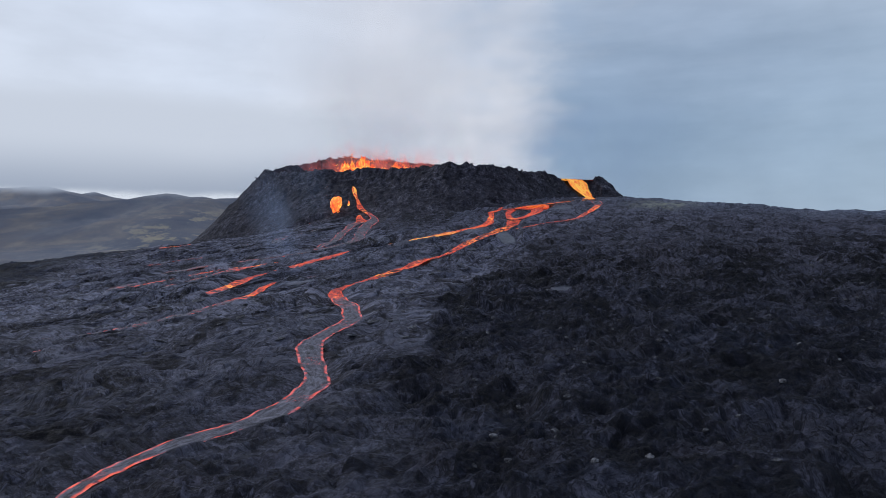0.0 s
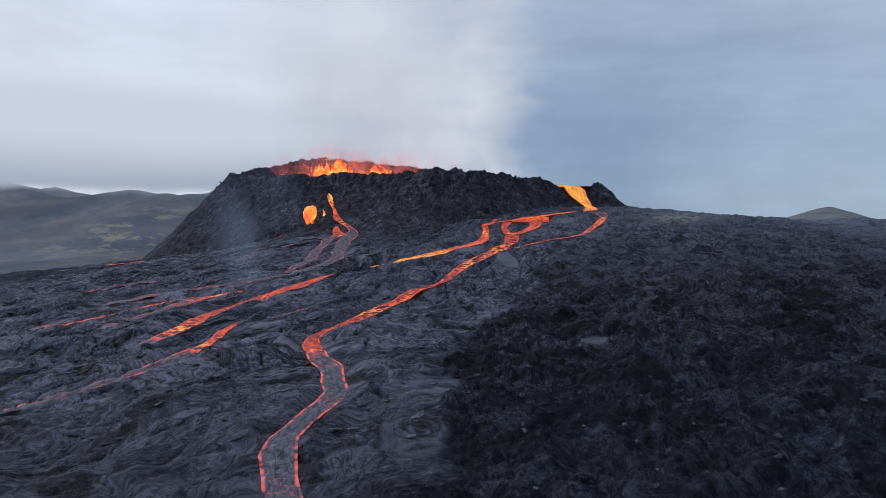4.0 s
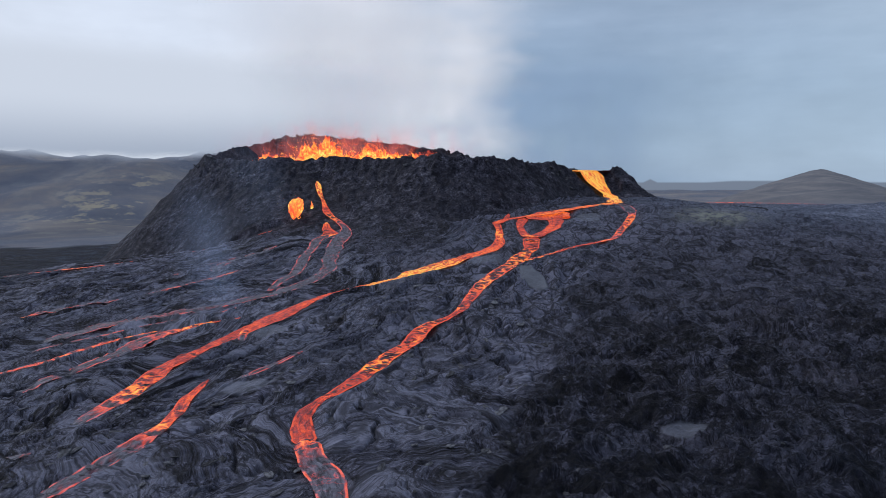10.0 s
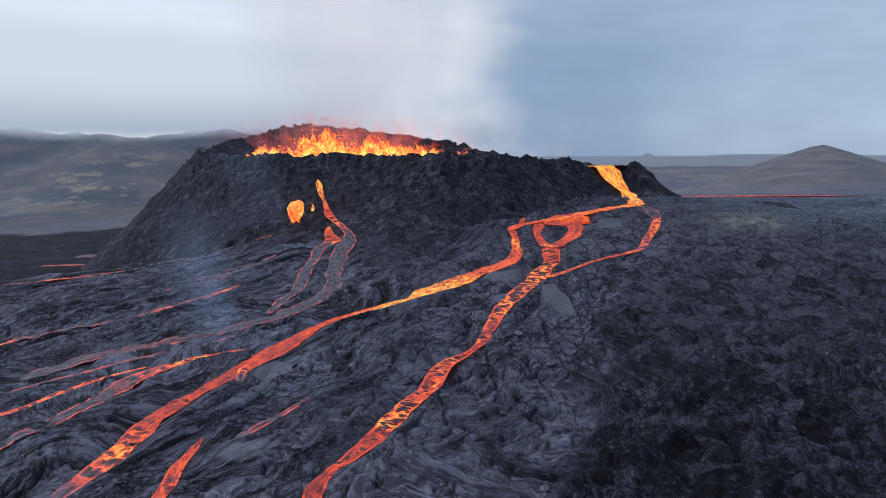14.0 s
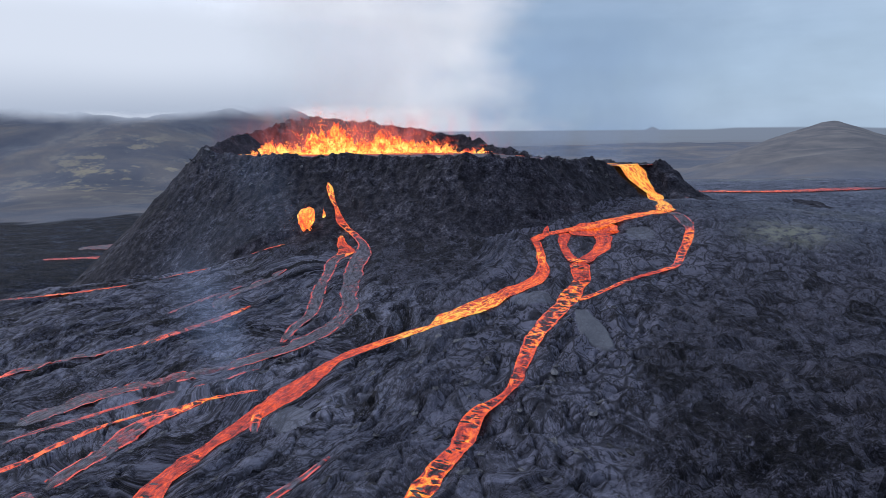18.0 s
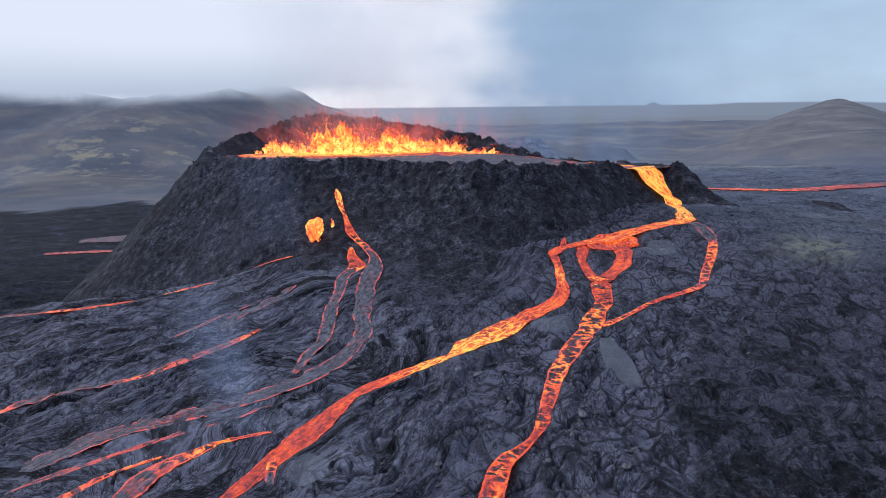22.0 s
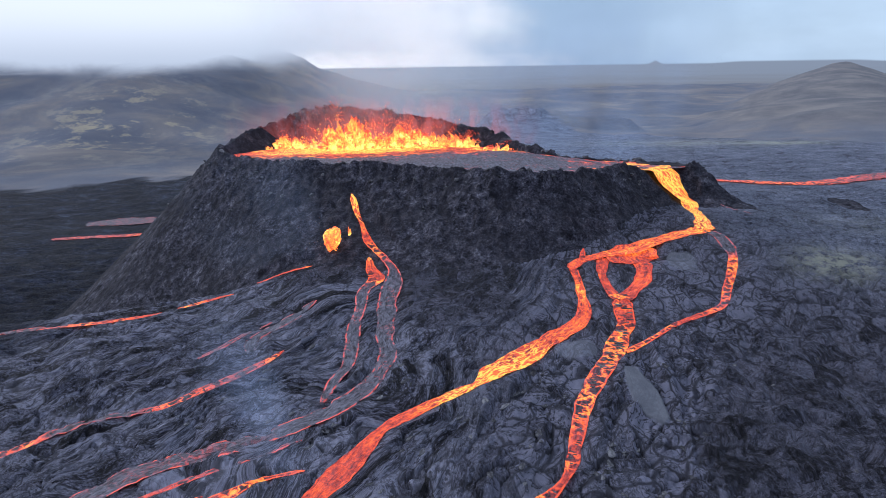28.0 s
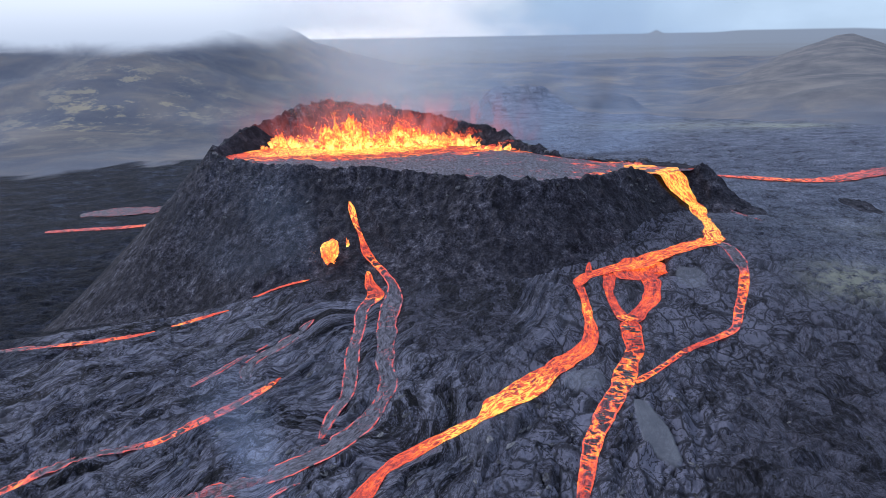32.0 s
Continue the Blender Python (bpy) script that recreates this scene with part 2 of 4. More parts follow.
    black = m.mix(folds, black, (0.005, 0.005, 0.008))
    rust = m.span(m.noise(p, 0.035, 4), 0.50, 0.66)
    black = m.mix(m.math("MULTIPLY", rust, 0.35), black, m.mix(m.span(bl, 0.46, 0.6), (0.012, 0.010, 0.012), (0.085, 0.068, 0.078)))
    plain = m.mix(m.span(mid, 0.38, 0.62), (0.092, 0.097, 0.112), (0.118, 0.123, 0.138))
    plain = m.mix(m.math("MULTIPLY", m.math("MAXIMUM", gap, threads), 0.25), plain, (0.03, 0.03, 0.04))
    rock = m.mix(dark, grey, black)
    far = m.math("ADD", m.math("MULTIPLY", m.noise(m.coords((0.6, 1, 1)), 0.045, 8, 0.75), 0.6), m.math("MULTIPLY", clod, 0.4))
    # valley lava: dark rock, the blue of the air put into its colour
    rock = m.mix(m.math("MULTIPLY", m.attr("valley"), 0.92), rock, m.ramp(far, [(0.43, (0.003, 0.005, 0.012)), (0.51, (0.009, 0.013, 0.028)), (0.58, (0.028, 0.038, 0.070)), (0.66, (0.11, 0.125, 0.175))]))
    # field behind the cone: paler grey lava with air haze painted into its colour
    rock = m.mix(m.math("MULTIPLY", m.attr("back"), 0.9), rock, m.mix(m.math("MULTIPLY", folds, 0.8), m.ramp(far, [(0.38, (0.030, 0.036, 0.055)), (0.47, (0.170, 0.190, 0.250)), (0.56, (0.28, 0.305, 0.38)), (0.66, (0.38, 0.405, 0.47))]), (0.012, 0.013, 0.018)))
    rock = m.mix(smooth, rock, plain)
    rock = m.mix(m.math("MULTIPLY", m.math("MULTIPLY", sulfur, 1.5), m.span(m.noise(p, 0.16, 7, 0.75), 0.36, 0.60), clamp=True), rock, (0.33, 0.34, 0.275))
    # shade down in the sunk cracks, painted dark
    rock = m.mix(m.math("MULTIPLY", crack_shade, 0.6), rock, (0.010, 0.010, 0.014))
    # far country: bare ground with bluish air haze painted into the base colours
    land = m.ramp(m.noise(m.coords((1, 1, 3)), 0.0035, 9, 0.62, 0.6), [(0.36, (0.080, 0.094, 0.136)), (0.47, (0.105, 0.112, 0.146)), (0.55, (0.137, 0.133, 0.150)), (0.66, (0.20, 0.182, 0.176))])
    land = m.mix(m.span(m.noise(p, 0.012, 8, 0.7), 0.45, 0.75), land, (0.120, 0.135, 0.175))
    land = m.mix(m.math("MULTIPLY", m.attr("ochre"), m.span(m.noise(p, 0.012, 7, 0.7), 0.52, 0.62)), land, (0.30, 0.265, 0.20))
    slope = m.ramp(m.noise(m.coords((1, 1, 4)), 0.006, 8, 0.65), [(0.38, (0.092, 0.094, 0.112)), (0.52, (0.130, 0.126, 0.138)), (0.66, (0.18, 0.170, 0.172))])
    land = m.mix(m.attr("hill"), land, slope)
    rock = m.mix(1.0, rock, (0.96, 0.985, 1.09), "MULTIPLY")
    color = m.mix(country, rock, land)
    grain = m.mix(m.math("MAXIMUM", dark, m.attr("plates")), strand, clod)
    h = m.math("ADD", m.math("MULTIPLY", grain, 2.2), m.math("ADD", m.math("MULTIPLY", m.mix(dark, rope, curl), 0.9), m.math("MULTIPLY", fine, 0.4)))
    h = m.math("SUBTRACT", h, m.math("MULTIPLY", m.mix(dark, cracks, folds), 0.5))
    n = m.bump(h, m.span(m.math("MAXIMUM", smooth, country), 0, 1, 1.0, 0.2), 1.9)
    n = m.bump(m.noise(p, 2.6, 5, 0.7), 0.5, 0.3, n)
    return m.finish(color, m.span(fine, 0.3, 0.7, 0.7, 0.95), n, specular=0.18)


def cone_material():
    m = Nodes("dark_spatter_cone")
    p = m.coords()
    clump = m.noise(p, 0.16, 8, 0.72)
    grit = m.noise(p, 0.7, 7, 0.76)
    run = m.noise(m.coords((1, 1, 0.22)), 0.20, 7, 0.68, 0.4)
    v = m.math("ADD", m.math("MULTIPLY", clump, 0.34), m.math("ADD", m.math("MULTIPLY", grit, 0.38), m.math("MULTIPLY", run, 0.28)))
    v = m.math("ADD", m.math("MULTIPLY", m.math("SUBTRACT", v, 0.5), 1.7), 0.505)
    c = m.ramp(v, [(0.41, (0.006, 0.006, 0.010)), (0.475, (0.022, 0.022, 0.034)), (0.54, (0.046, 0.046, 0.066)), (0.60, (0.085, 0.085, 0.115)), (0.68, (0.20, 0.20, 0.25))])
    wide = m.noise(p, 0.03, 4, 0.6)
    c = m.mix(m.span(wide, 0.60, 0.42, 0.0, 0.6), c, (0.014, 0.014, 0.021))
    c = m.mix(m.math("MULTIPLY", m.span(run, 0.52, 0.70), 0.4), c, (0.058, 0.050, 0.053))
    c = m.mix(m.math("MULTIPLY", m.attr("smooth"), 0.8), c, (0.097, 0.098, 0.110))
    n = m.bump(m.math("ADD", clump, m.math("MULTIPLY", grit, 0.4)), 0.9, 1.6)
    n = m.bump(m.noise(p, 2.4, 5, 0.75), 0.5, 0.35, n)
    return m.finish(c, 0.92, n, specular=0.15)


def lava_material(name, gain=1.0, cell=0.35):
    """Running lava: the attribute hot drives how much of it glows, rim how much its edges do."""
    m = Nodes(name)
    s = m.attr("stream", "Vector")
    heat, rim = m.attr("hot"), m.attr("rim")
    flow = m.noise(m.coords((1, 0.22, 1), s), 0.5, 4, 0.6, 1.2)
    slow = m.noise(m.coords((0.7, 0.5, 1), s), 0.11, 3, 0.5)
    band = m.noise(m.coords((0.55, 0.9, 1), s), 0.34, 4, 0.6, 0.8)
    skin = m.noise(m.coords((1, 0.55, 1), s), 0.9, 7, 0.76, 0.6)
    # crust plates in rows across the flow, with glowing seams; fine yellow threads where it runs hottest
    bow = m.put("ShaderNodeVectorMath", [(0, s), (1, m.put("ShaderNodeMapping", [("Vector", m.put("ShaderNodeTexNoise", [("Vector", s)], Scale=0.25, Detail=3.0).outputs["Color"])], Scale=(7, 9, 0)).outputs[0])]).outputs[0]
    edges = m.cells(m.coords((0.55, 1.0, 1), bow), 1.2 * cell)
    seam = m.span(edges, 0.24, 0.0)
    hair = m.span(edges, 0.05, 0.0)
    thread = m.span(m.math("ABSOLUTE", m.math("SUBTRACT", m.noise(m.coords((1, 0.36, 1), s), 0.46, 4, 0.58, 0.6), 0.5)), 0.08, 0.0)
    swing = m.math("ADD", m.math("MULTIPLY", heat, 0.58), 0.05)
    wave = m.math("ADD", m.math("MULTIPLY", m.math("SUBTRACT", flow, 0.5), 1.3), m.math("MULTIPLY", m.math("SUBTRACT", band, 0.5), 1.0))
    wave = m.math("ADD", wave, m.math("ADD", m.math("MULTIPLY", m.math("SUBTRACT", slow, 0.5), 1.1), m.math("MULTIPLY", m.math("SUBTRACT", skin, 0.5), 1.5)))
    t = m.math("ADD", m.math("MULTIPLY", heat, 0.72), m.math("MULTIPLY", wave, swing))
    crusted = m.span(m.math("ADD", heat, m.math("MULTIPLY", m.math("SUBTRACT", slow, 0.5), 0.6)), 0.78, 0.62)
    t = m.math("SUBTRACT", t, m.math("MULTIPLY", m.math("MULTIPLY", crusted, m.math("SUBTRACT", 1.0, seam)), 0.14))
    t = m.math("ADD", t, m.math("MULTIPLY", m.math("MULTIPLY", crusted, seam), m.span(heat, 0.48, 0.64, 0.0, 0.58)))
    # cooler lava: thin red cracks here and there, and a broken line along each bank
    t = m.math("MAXIMUM", t, m.math("MULTIPLY", m.math("MULTIPLY", hair, m.span(heat, 0.72, 0.45)), m.span(slow, 0.46, 0.62, 0.0, 0.58)))
    t = m.math("ADD", t, m.math("MULTIPLY", thread, m.span(heat, 0.82, 1.0, 0.05, 0.70)))
    inset = m.math("ADD", m.attr("inset"), m.math("MULTIPLY", m.math("SUBTRACT", flow, 0.5), 1.1))
    broken = m.span(m.noise(m.coords((0.3, 1, 1), s), 0.16, 4, 0.65), 0.36, 0.54, 0.30, 1.0)
    t = m.math("MAXIMUM", t, m.math("MULTIPLY", m.math("MULTIPLY", m.span(inset, 1.45, 0.45), broken), m.math("ADD", m.math("MULTIPLY", heat, 0.35), m.math("MULTIPLY", rim, 1.0))))
    cool_bank = m.math("MULTIPLY", m.span(inset, 1.6, 0.0), m.span(heat, 0.6, 0.85, 0.0, 0.06))
    t = m.math("SUBTRACT", t, cool_bank)
    t = m.math("MULTIPLY", t, 0.86)
    glow = m.ramp(t, [(0.24, (0.0, 0.0, 0.0)), (0.33, (0.045, 0.003, 0.003)), (0.43, (0.20, 0.015, 0.010)), (0.53, (0.46, 0.036, 0.013)), (0.65, (0.74, 0.078, 0.012)), (0.77, (0.90, 0.155, 0.012)), (0.89, (1.0, 0.34, 0.024)), (1.0, (1.0, 0.60, 0.08))])
    skinned = m.noise(m.coords((1, 0.35, 1), s), 0.7, 8, 0.74, 0.6)
    crust = m.ramp(skinned, [(0.36, (0.012, 0.012, 0.017)), (0.46, (0.055, 0.054, 0.074)), (0.56, (0.120, 0.119, 0.158)), (0.68, (0.20, 0.20, 0.255))])
    crust = m.mix(m.span(heat, 0.45, 0.7), crust, m.mix(0.8, crust, (0.012, 0.010, 0.012)))
    n = m.bump(m.math("ADD", m.math("ADD", flow, band), skinned), 0.7, 0.8)
    return m.finish(crust, 0.7, n, glow, gain, 0.25)


def fountain_material():
    m = Nodes("fountaining_lava")
    p = m.coords()
    t = m.math("ADD", m.math("MULTIPLY", m.math("SUBTRACT", m.noise(p, 0.16, 5, 0.7, 0.8), 0.5), 1.9), m.math("MULTIPLY", m.math("SUBTRACT", m.noise(p, 0.7, 4, 0.7), 0.5), 1.0))
    t = m.math("ADD", m.math("ADD", t, m.attr("hot")), 0.10)
    glow = m.ramp(t, [(0.10, (0.30, 0.015, 0.012)), (0.30, (0.85, 0.07, 0.025)), (0.48, (1.0, 0.20, 0.03)), (0.64, (1.0, 0.42, 0.05)), (0.85, (1.0, 0.68, 0.15))])
    return m.finish((0.06, 0.03, 0.025), 0.6, None, glow, 1.3)


def glow_material():
    """Lava-lit smoke, its glow added as red emission: thin, denser low down and in drifting billows."""
    m = Nodes("lit_smoke_glow")
    puff = m.noise(m.coords((1, 1, 0.45)), 0.085, 5, 0.62, 0.6)
    a = m.math("MULTIPLY", m.attr("hot"), m.span(puff, 0.36, 0.66, 0.08, 0.62), clamp=True)
    clear = m.put("ShaderNodeBsdfTransparent")
    glow = m.put("ShaderNodeEmission", Color=(1.0, 0.22, 0.19, 1), Strength=0.95)
    mixed = m.put("ShaderNodeMixShader", [("Fac", a), (1, clear.outputs[0]), (2, glow.outputs[0])])
    m.t.links.new(mixed.outputs[0], m.out.inputs["Surface"])
    return m.mat


GLOW_MAT = glow_material()
GROUND_MAT, CONE_MAT, LAVA_MAT, FOUNTAIN_MAT = ground_material(), cone_material(), lava_material("running_lava", 1.0, 0.2), fountain_material()
LAKE_MAT = lava_material("lava_lake_crust", 1.0, 0.16)


def smoke_material(name, color, soft, scale):
    """Thin smoke: how dense it is comes from the layer's own fade and from drifting billows."""
    m = Nodes(name)
    p = m.coords()
    puff = m.noise(m.coords((1, 1, 0.7)), scale, 1.5, 0.45)
    a = m.math("MULTIPLY", m.attr("amount"), m.span(puff, 0.5 - soft, 0.5 + soft), clamp=True)
    a = m.math("DIVIDE", m.math("MULTIPLY", a, 0.31), m.math("ADD", a, 0.34))
    clear = m.put("ShaderNodeBsdfTransparent")
    white = m.put("ShaderNodeBsdfDiffuse")
    white.inputs["Color"].default_value = (*color, 1)
    through_air = m.put("ShaderNodeBsdfTranslucent")
    through_air.inputs["Color"].default_value = (*color, 1)
    both = m.put("ShaderNodeMixShader", [(1, white.outputs[0]), (2, through_air.outputs[0])], Fac=0.5)
    mixed = m.put("ShaderNodeMixShader", [("Fac", a), (1, clear.outputs[0]), (2, both.outputs[0])])
    m.t.links.new(mixed.outputs[0], m.out.inputs["Surface"])
    return m.mat


def cloud_haze_material(name="low_cloud", foot=(0.40, 0.44, 0.51), head=(0.66, 0.685, 0.73)):
    """Far cloud bank, glowing as bright as the sky that it belongs to; also the added haze sheets."""
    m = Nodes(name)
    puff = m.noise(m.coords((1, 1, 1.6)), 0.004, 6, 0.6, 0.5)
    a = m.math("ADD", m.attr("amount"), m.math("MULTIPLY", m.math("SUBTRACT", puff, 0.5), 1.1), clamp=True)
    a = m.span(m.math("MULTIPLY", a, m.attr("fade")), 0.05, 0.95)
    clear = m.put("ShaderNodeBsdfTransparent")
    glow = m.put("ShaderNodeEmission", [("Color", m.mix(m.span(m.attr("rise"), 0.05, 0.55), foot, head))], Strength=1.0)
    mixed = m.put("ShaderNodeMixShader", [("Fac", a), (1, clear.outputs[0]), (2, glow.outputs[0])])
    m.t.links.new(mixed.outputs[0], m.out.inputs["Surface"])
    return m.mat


SMOKE_MAT, HAZE_MAT, CLOUD_MAT = smoke_material("rising_smoke", (0.93, 0.95, 0.99), 0.42, 0.010), smoke_material("blue_smoke", (0.50, 0.66, 0.98), 0.28, 0.018), cloud_haze_material()
# emitting colours for the sheets that stand in for air haze
HILL_HAZE_MAT = cloud_haze_material("hill_haze_glow", (0.15, 0.19, 0.26), (0.30, 0.36, 0.45))
PLAIN_HAZE_MAT = cloud_haze_material("plain_haze_glow", (0.20, 0.255, 0.335), (0.27, 0.345, 0.45))


def slab_material():
    m = Nodes("loose_crust")
    p = m.coords()
    own = m.t.nodes.new("ShaderNodeObjectInfo").outputs["Random"]
    v = m.math("ADD", m.math("MULTIPLY", own, 0.25), m.noise(p, 1.2, 6, 0.7))
    c = m.ramp(v, [(0.42, (0.012, 0.012, 0.015)), (0.62, (0.060, 0.061, 0.073)), (0.85, (0.17, 0.172, 0.195))])
    return m.finish(c, 0.9, m.bump(m.noise(p, 2.2, 5, 0.7), 0.8, 0.4), specular=0.15)


SLAB_MAT = slab_material()


# ---- shape of the land: formulas shared by the ground, the lava and the things on it ----
def hash01(i, j, seed):
    n = (i * 374761393 + j * 668265263 + seed * 974711) & 0x7FFFFFFF
    n = ((n ^ (n >> 13)) * 1274126177) & 0x7FFFFFFF
    return ((n ^ (n >> 16)) & 0xFFFF) / 65535.0


def vnoise(x, y, seed=0):
    """Smooth value noise from -1 to 1 with cells 1 wide."""
    i, j = np.floor(x).astype(np.int64), np.floor(y).astype(np.int64)
    u, v = x - i, y - j
    u, v = u * u * u * (u * (u * 6 - 15) + 10), v * v * v * (v * (v * 6 - 15) + 10)
    a, b = hash01(i, j, seed), hash01(i + 1, j, seed)
    c, d = hash01(i, j + 1, seed), hash01(i + 1, j + 1, seed)
    return 2 * (a + (b - a) * u + (c - a) * v + (a - b - c + d) * u * v) - 1


def fbm(x, y, octaves, seed=0, gain=0.5):
    total, amp = 0.0, 1.0
    for k in range(octaves):
        total = total + amp * vnoise(x * 2.03 ** k + 17.3 * k, y * 2.03 ** k - 9.1 * k, seed + k)
        amp *= gain
    return total


def step01(a, b, x):
    t = np.clip((x - a) / (b - a), 0, 1)
    return t * t * (3 - 2 * t)


def softmax(a, b, k):
    h = np.clip(0.5 + 0.5 * (a - b) / k, 0, 1)
    return b + (a - b) * h + k * h * (1 - h)


# the crater rim, round from its western corner along the front, past the spillway and back (x, y, z)
RIM = [(-199, 766, 185), (-170, 742, 182), (-130, 717, 181), (-90, 704, 181), (-51, 688, 181), (-15, 664, 181), (14, 648, 180.5),
       (51, 651, 179), (80, 675, 178), (104, 694, 177), (128, 705, 174.5), (152, 708, 171), (164, 722, 171), (150, 741, 169.5), (124, 747, 172), (97, 743, 175), (70, 745, 178.5),
       (48, 766, 184), (24, 805, 191), (-16, 838, 200), (-62, 866, 206), (-124, 874, 212), (-166, 838, 201), (-190, 803, 192)]


def loop_curve(points, n):
    """n points on a closed Catmull-Rom curve."""
    p = np.array(points, float)
    s = np.linspace(0, len(p), n, endpoint=False)
    i, u = np.floor(s).astype(int), (s % 1)[:, None]
    a, b, c, d = (p[(i + k) % len(p)] for k in (-1, 0, 1, 2))
    return 0.5 * (2 * b + (c - a) * u + (2 * a - 5 * b + 4 * c - d) * u ** 2 + (3 * b - a - 3 * c + d) * u ** 3)


RIM_LINE = loop_curve(RIM, 144)
LAKE_Z = 177.0


def rim_distance(x, y):
    """Distance from the rim line (outside positive), and the rim's height there."""
    best, height = np.full(x.shape, 1e9), np.full(x.shape, 180.0)
    inside = np.zeros(x.shape, bool)
    n = len(RIM_LINE)
    for k in range(n):
        (ax, ay, az), (bx, by, bz) = RIM_LINE[k], RIM_LINE[(k + 1) % n]
        dx, dy = bx - ax, by - ay
        u = np.clip(((x - ax) * dx + (y - ay) * dy) / (dx * dx + dy * dy), 0, 1)
        d = (x - ax - u * dx) ** 2 + (y - ay - u * dy) ** 2
        near = d < best
        best = np.where(near, d, best)
        height = np.where(near, az + u * (bz - az), height)
        if abs(by - ay) > 1e-9:
            inside ^= ((ay > y) != (by > y)) & (x < ax + (y - ay) / (by - ay) * dx)
    d = np.sqrt(best)
    return np.where(inside, -d, d), height


def far_rise(r):
    return np.interp(r, [2500, 3600, 5200], [0, 22, 92])


def far_plain(x, y):
    r = np.hypot(x, y)
    return 30 + 42 * step01(-450, 550, x) * step01(2900, 1700, y + 0.3 * x) - 16 * step01(1700, 2800, r) + far_rise(r)


def far_hills(x, y):
    """The smooth hill on the right, the slopes under the cloud on the left, and low ridges behind."""
    ax, ay = x - 2665, y - 4380
    near, side = -(0.54 * ax + 0.84 * ay), 0.84 * ax - 0.54 * ay
    d = np.hypot(np.where(near > 0, near / 3500, near / 1500), side / 610)
    z = 240 * np.maximum(0, 1 - d * (1 + 0.09 * fbm(x / 380, y / 380, 4, 40))) ** 0.95
    z = softmax(z - far_rise(np.hypot(x, y)), 0 * z, 12)
    w = step01(-250, -1100, x - 0.12 * (y - 2300)) * step01(1550, 2700, y + 0.25 * (x + 900)) * step01(6500, 4500, y)
    z = z + w * (205 + 60 * fbm(x / 520, y / 520, 5, 51)) * step01(1500, 3300, y - 0.1 * x)
    z = z + 115 * np.exp(-np.hypot((x + 715) / 430, (y - 3650) / 700) ** 1.7)
    # the old craters behind the cone: a broken ridge with a flat eastern shoulder
    z = z + 46 * np.exp(-np.hypot((x - 300) / 130, (y - 2230) / 110) ** 1.6) * (1 + 0.3 * fbm(x / 70, y / 70, 3, 61))
    z = z + 40 * step01(260, 190, np.abs(x - 420)) * step01(150, 70, np.abs(y - 2330)) * (1 + 0.2 * fbm(x / 60, y / 60, 3, 62))
    return z


def ground_base(x, y):
    """The lava apron and the country round it, without the cone."""
    X, Y = np.clip(x / 200, -6, 6), np.clip((y - 400) / 200, -1.9, 2.2)
    quad = 98.1 + 12.4 * X + 27.1 * Y - 3.2 * X * X + 6.0 * X * np.minimum(Y, 1.3) + 6.8 * Y * Y
    s = step01(-190, -10, x)
    back = (1 - s) * (118 - 0.11 * np.maximum(0, -110 - x) - 0.34 * np.maximum(0, y - 612)) + s * (147 - 0.06 * np.maximum(0, y - 650) - 0.135 * np.maximum(0, x - 170) * step01(800, 620, y))
    apron = -softmax(-quad, -back, 8)
    return softmax(apron, far_plain(x, y), 10)


def cone_height(x, y):
    d, rim = rim_distance(x, y)
    slope = 0.66 + 0.38 * step01(-110, -205, x) + 0.27 * step01(-90, 40, x)
    out = np.maximum(0, d - 2.0)
    z = rim - 1.25 * np.minimum(out, 7) - slope * np.maximum(0, out - 7) + 0.0009 * np.maximum(0, out - 30) ** 2
    inner = rim - 1.3 * np.maximum(0, -d - 1.5)
    return np.where(d > 0, np.maximum(z, 0), np.maximum(inner, LAKE_Z - 5)), d


def land_base(x, y):
    x, y = np.atleast_1d(np.asarray(x, float)), np.atleast_1d(np.asarray(y, float))
    z = ground_base(x, y) + far_hills(x, y)
    near = (np.abs(x + 20) < 420) & (np.abs(y - 770) < 380)
    if near.any():
        c, d = cone_height(x[near], y[near])
        zz = softmax(c, z[near], 6)
        mounds = 0.8 * np.exp(-((x[near] + 100) ** 2 + (y[near] - 636) ** 2) / 120) + 10 * np.exp(-((x[near] - 174) ** 2 + (y[near] - 697) ** 2) / 260)
        z[near] = np.where(d < 0, c, zz + mounds)
    return z


# ---- lava streams: centre line and width (x, y, width), heat along the way, glow of the edges ----
STREAMS = {}
STREAMS["spill"] = ([(110, 727, 26), (127, 715, 32), (136, 704, 28), (141, 695, 17), (145, 688, 12), (148, 682, 10), (145, 666, 6.5), (139, 641, 7), (134, 626, 11), (131,
    615, 13)], [0.95, 1.1, 1.08, 1.0], 0.42)
STREAMS["upper"] = ([(133, 622, 16), (126, 617, 16), (115.7, 614.5, 13), (96.8, 607.4, 14), (77.8, 600, 17), (58.1, 595.9, 11), (45.9, 591.9, 8.5), (40, 584, 7)], [0.92,
    0.9, 0.9, 0.86], 0.42)
STREAMS["heart"] = ([(86, 606, 22), (81, 598, 30), (77, 590, 33), (78, 582, 26)], [0.88, 0.88, 0.84], 0.42)
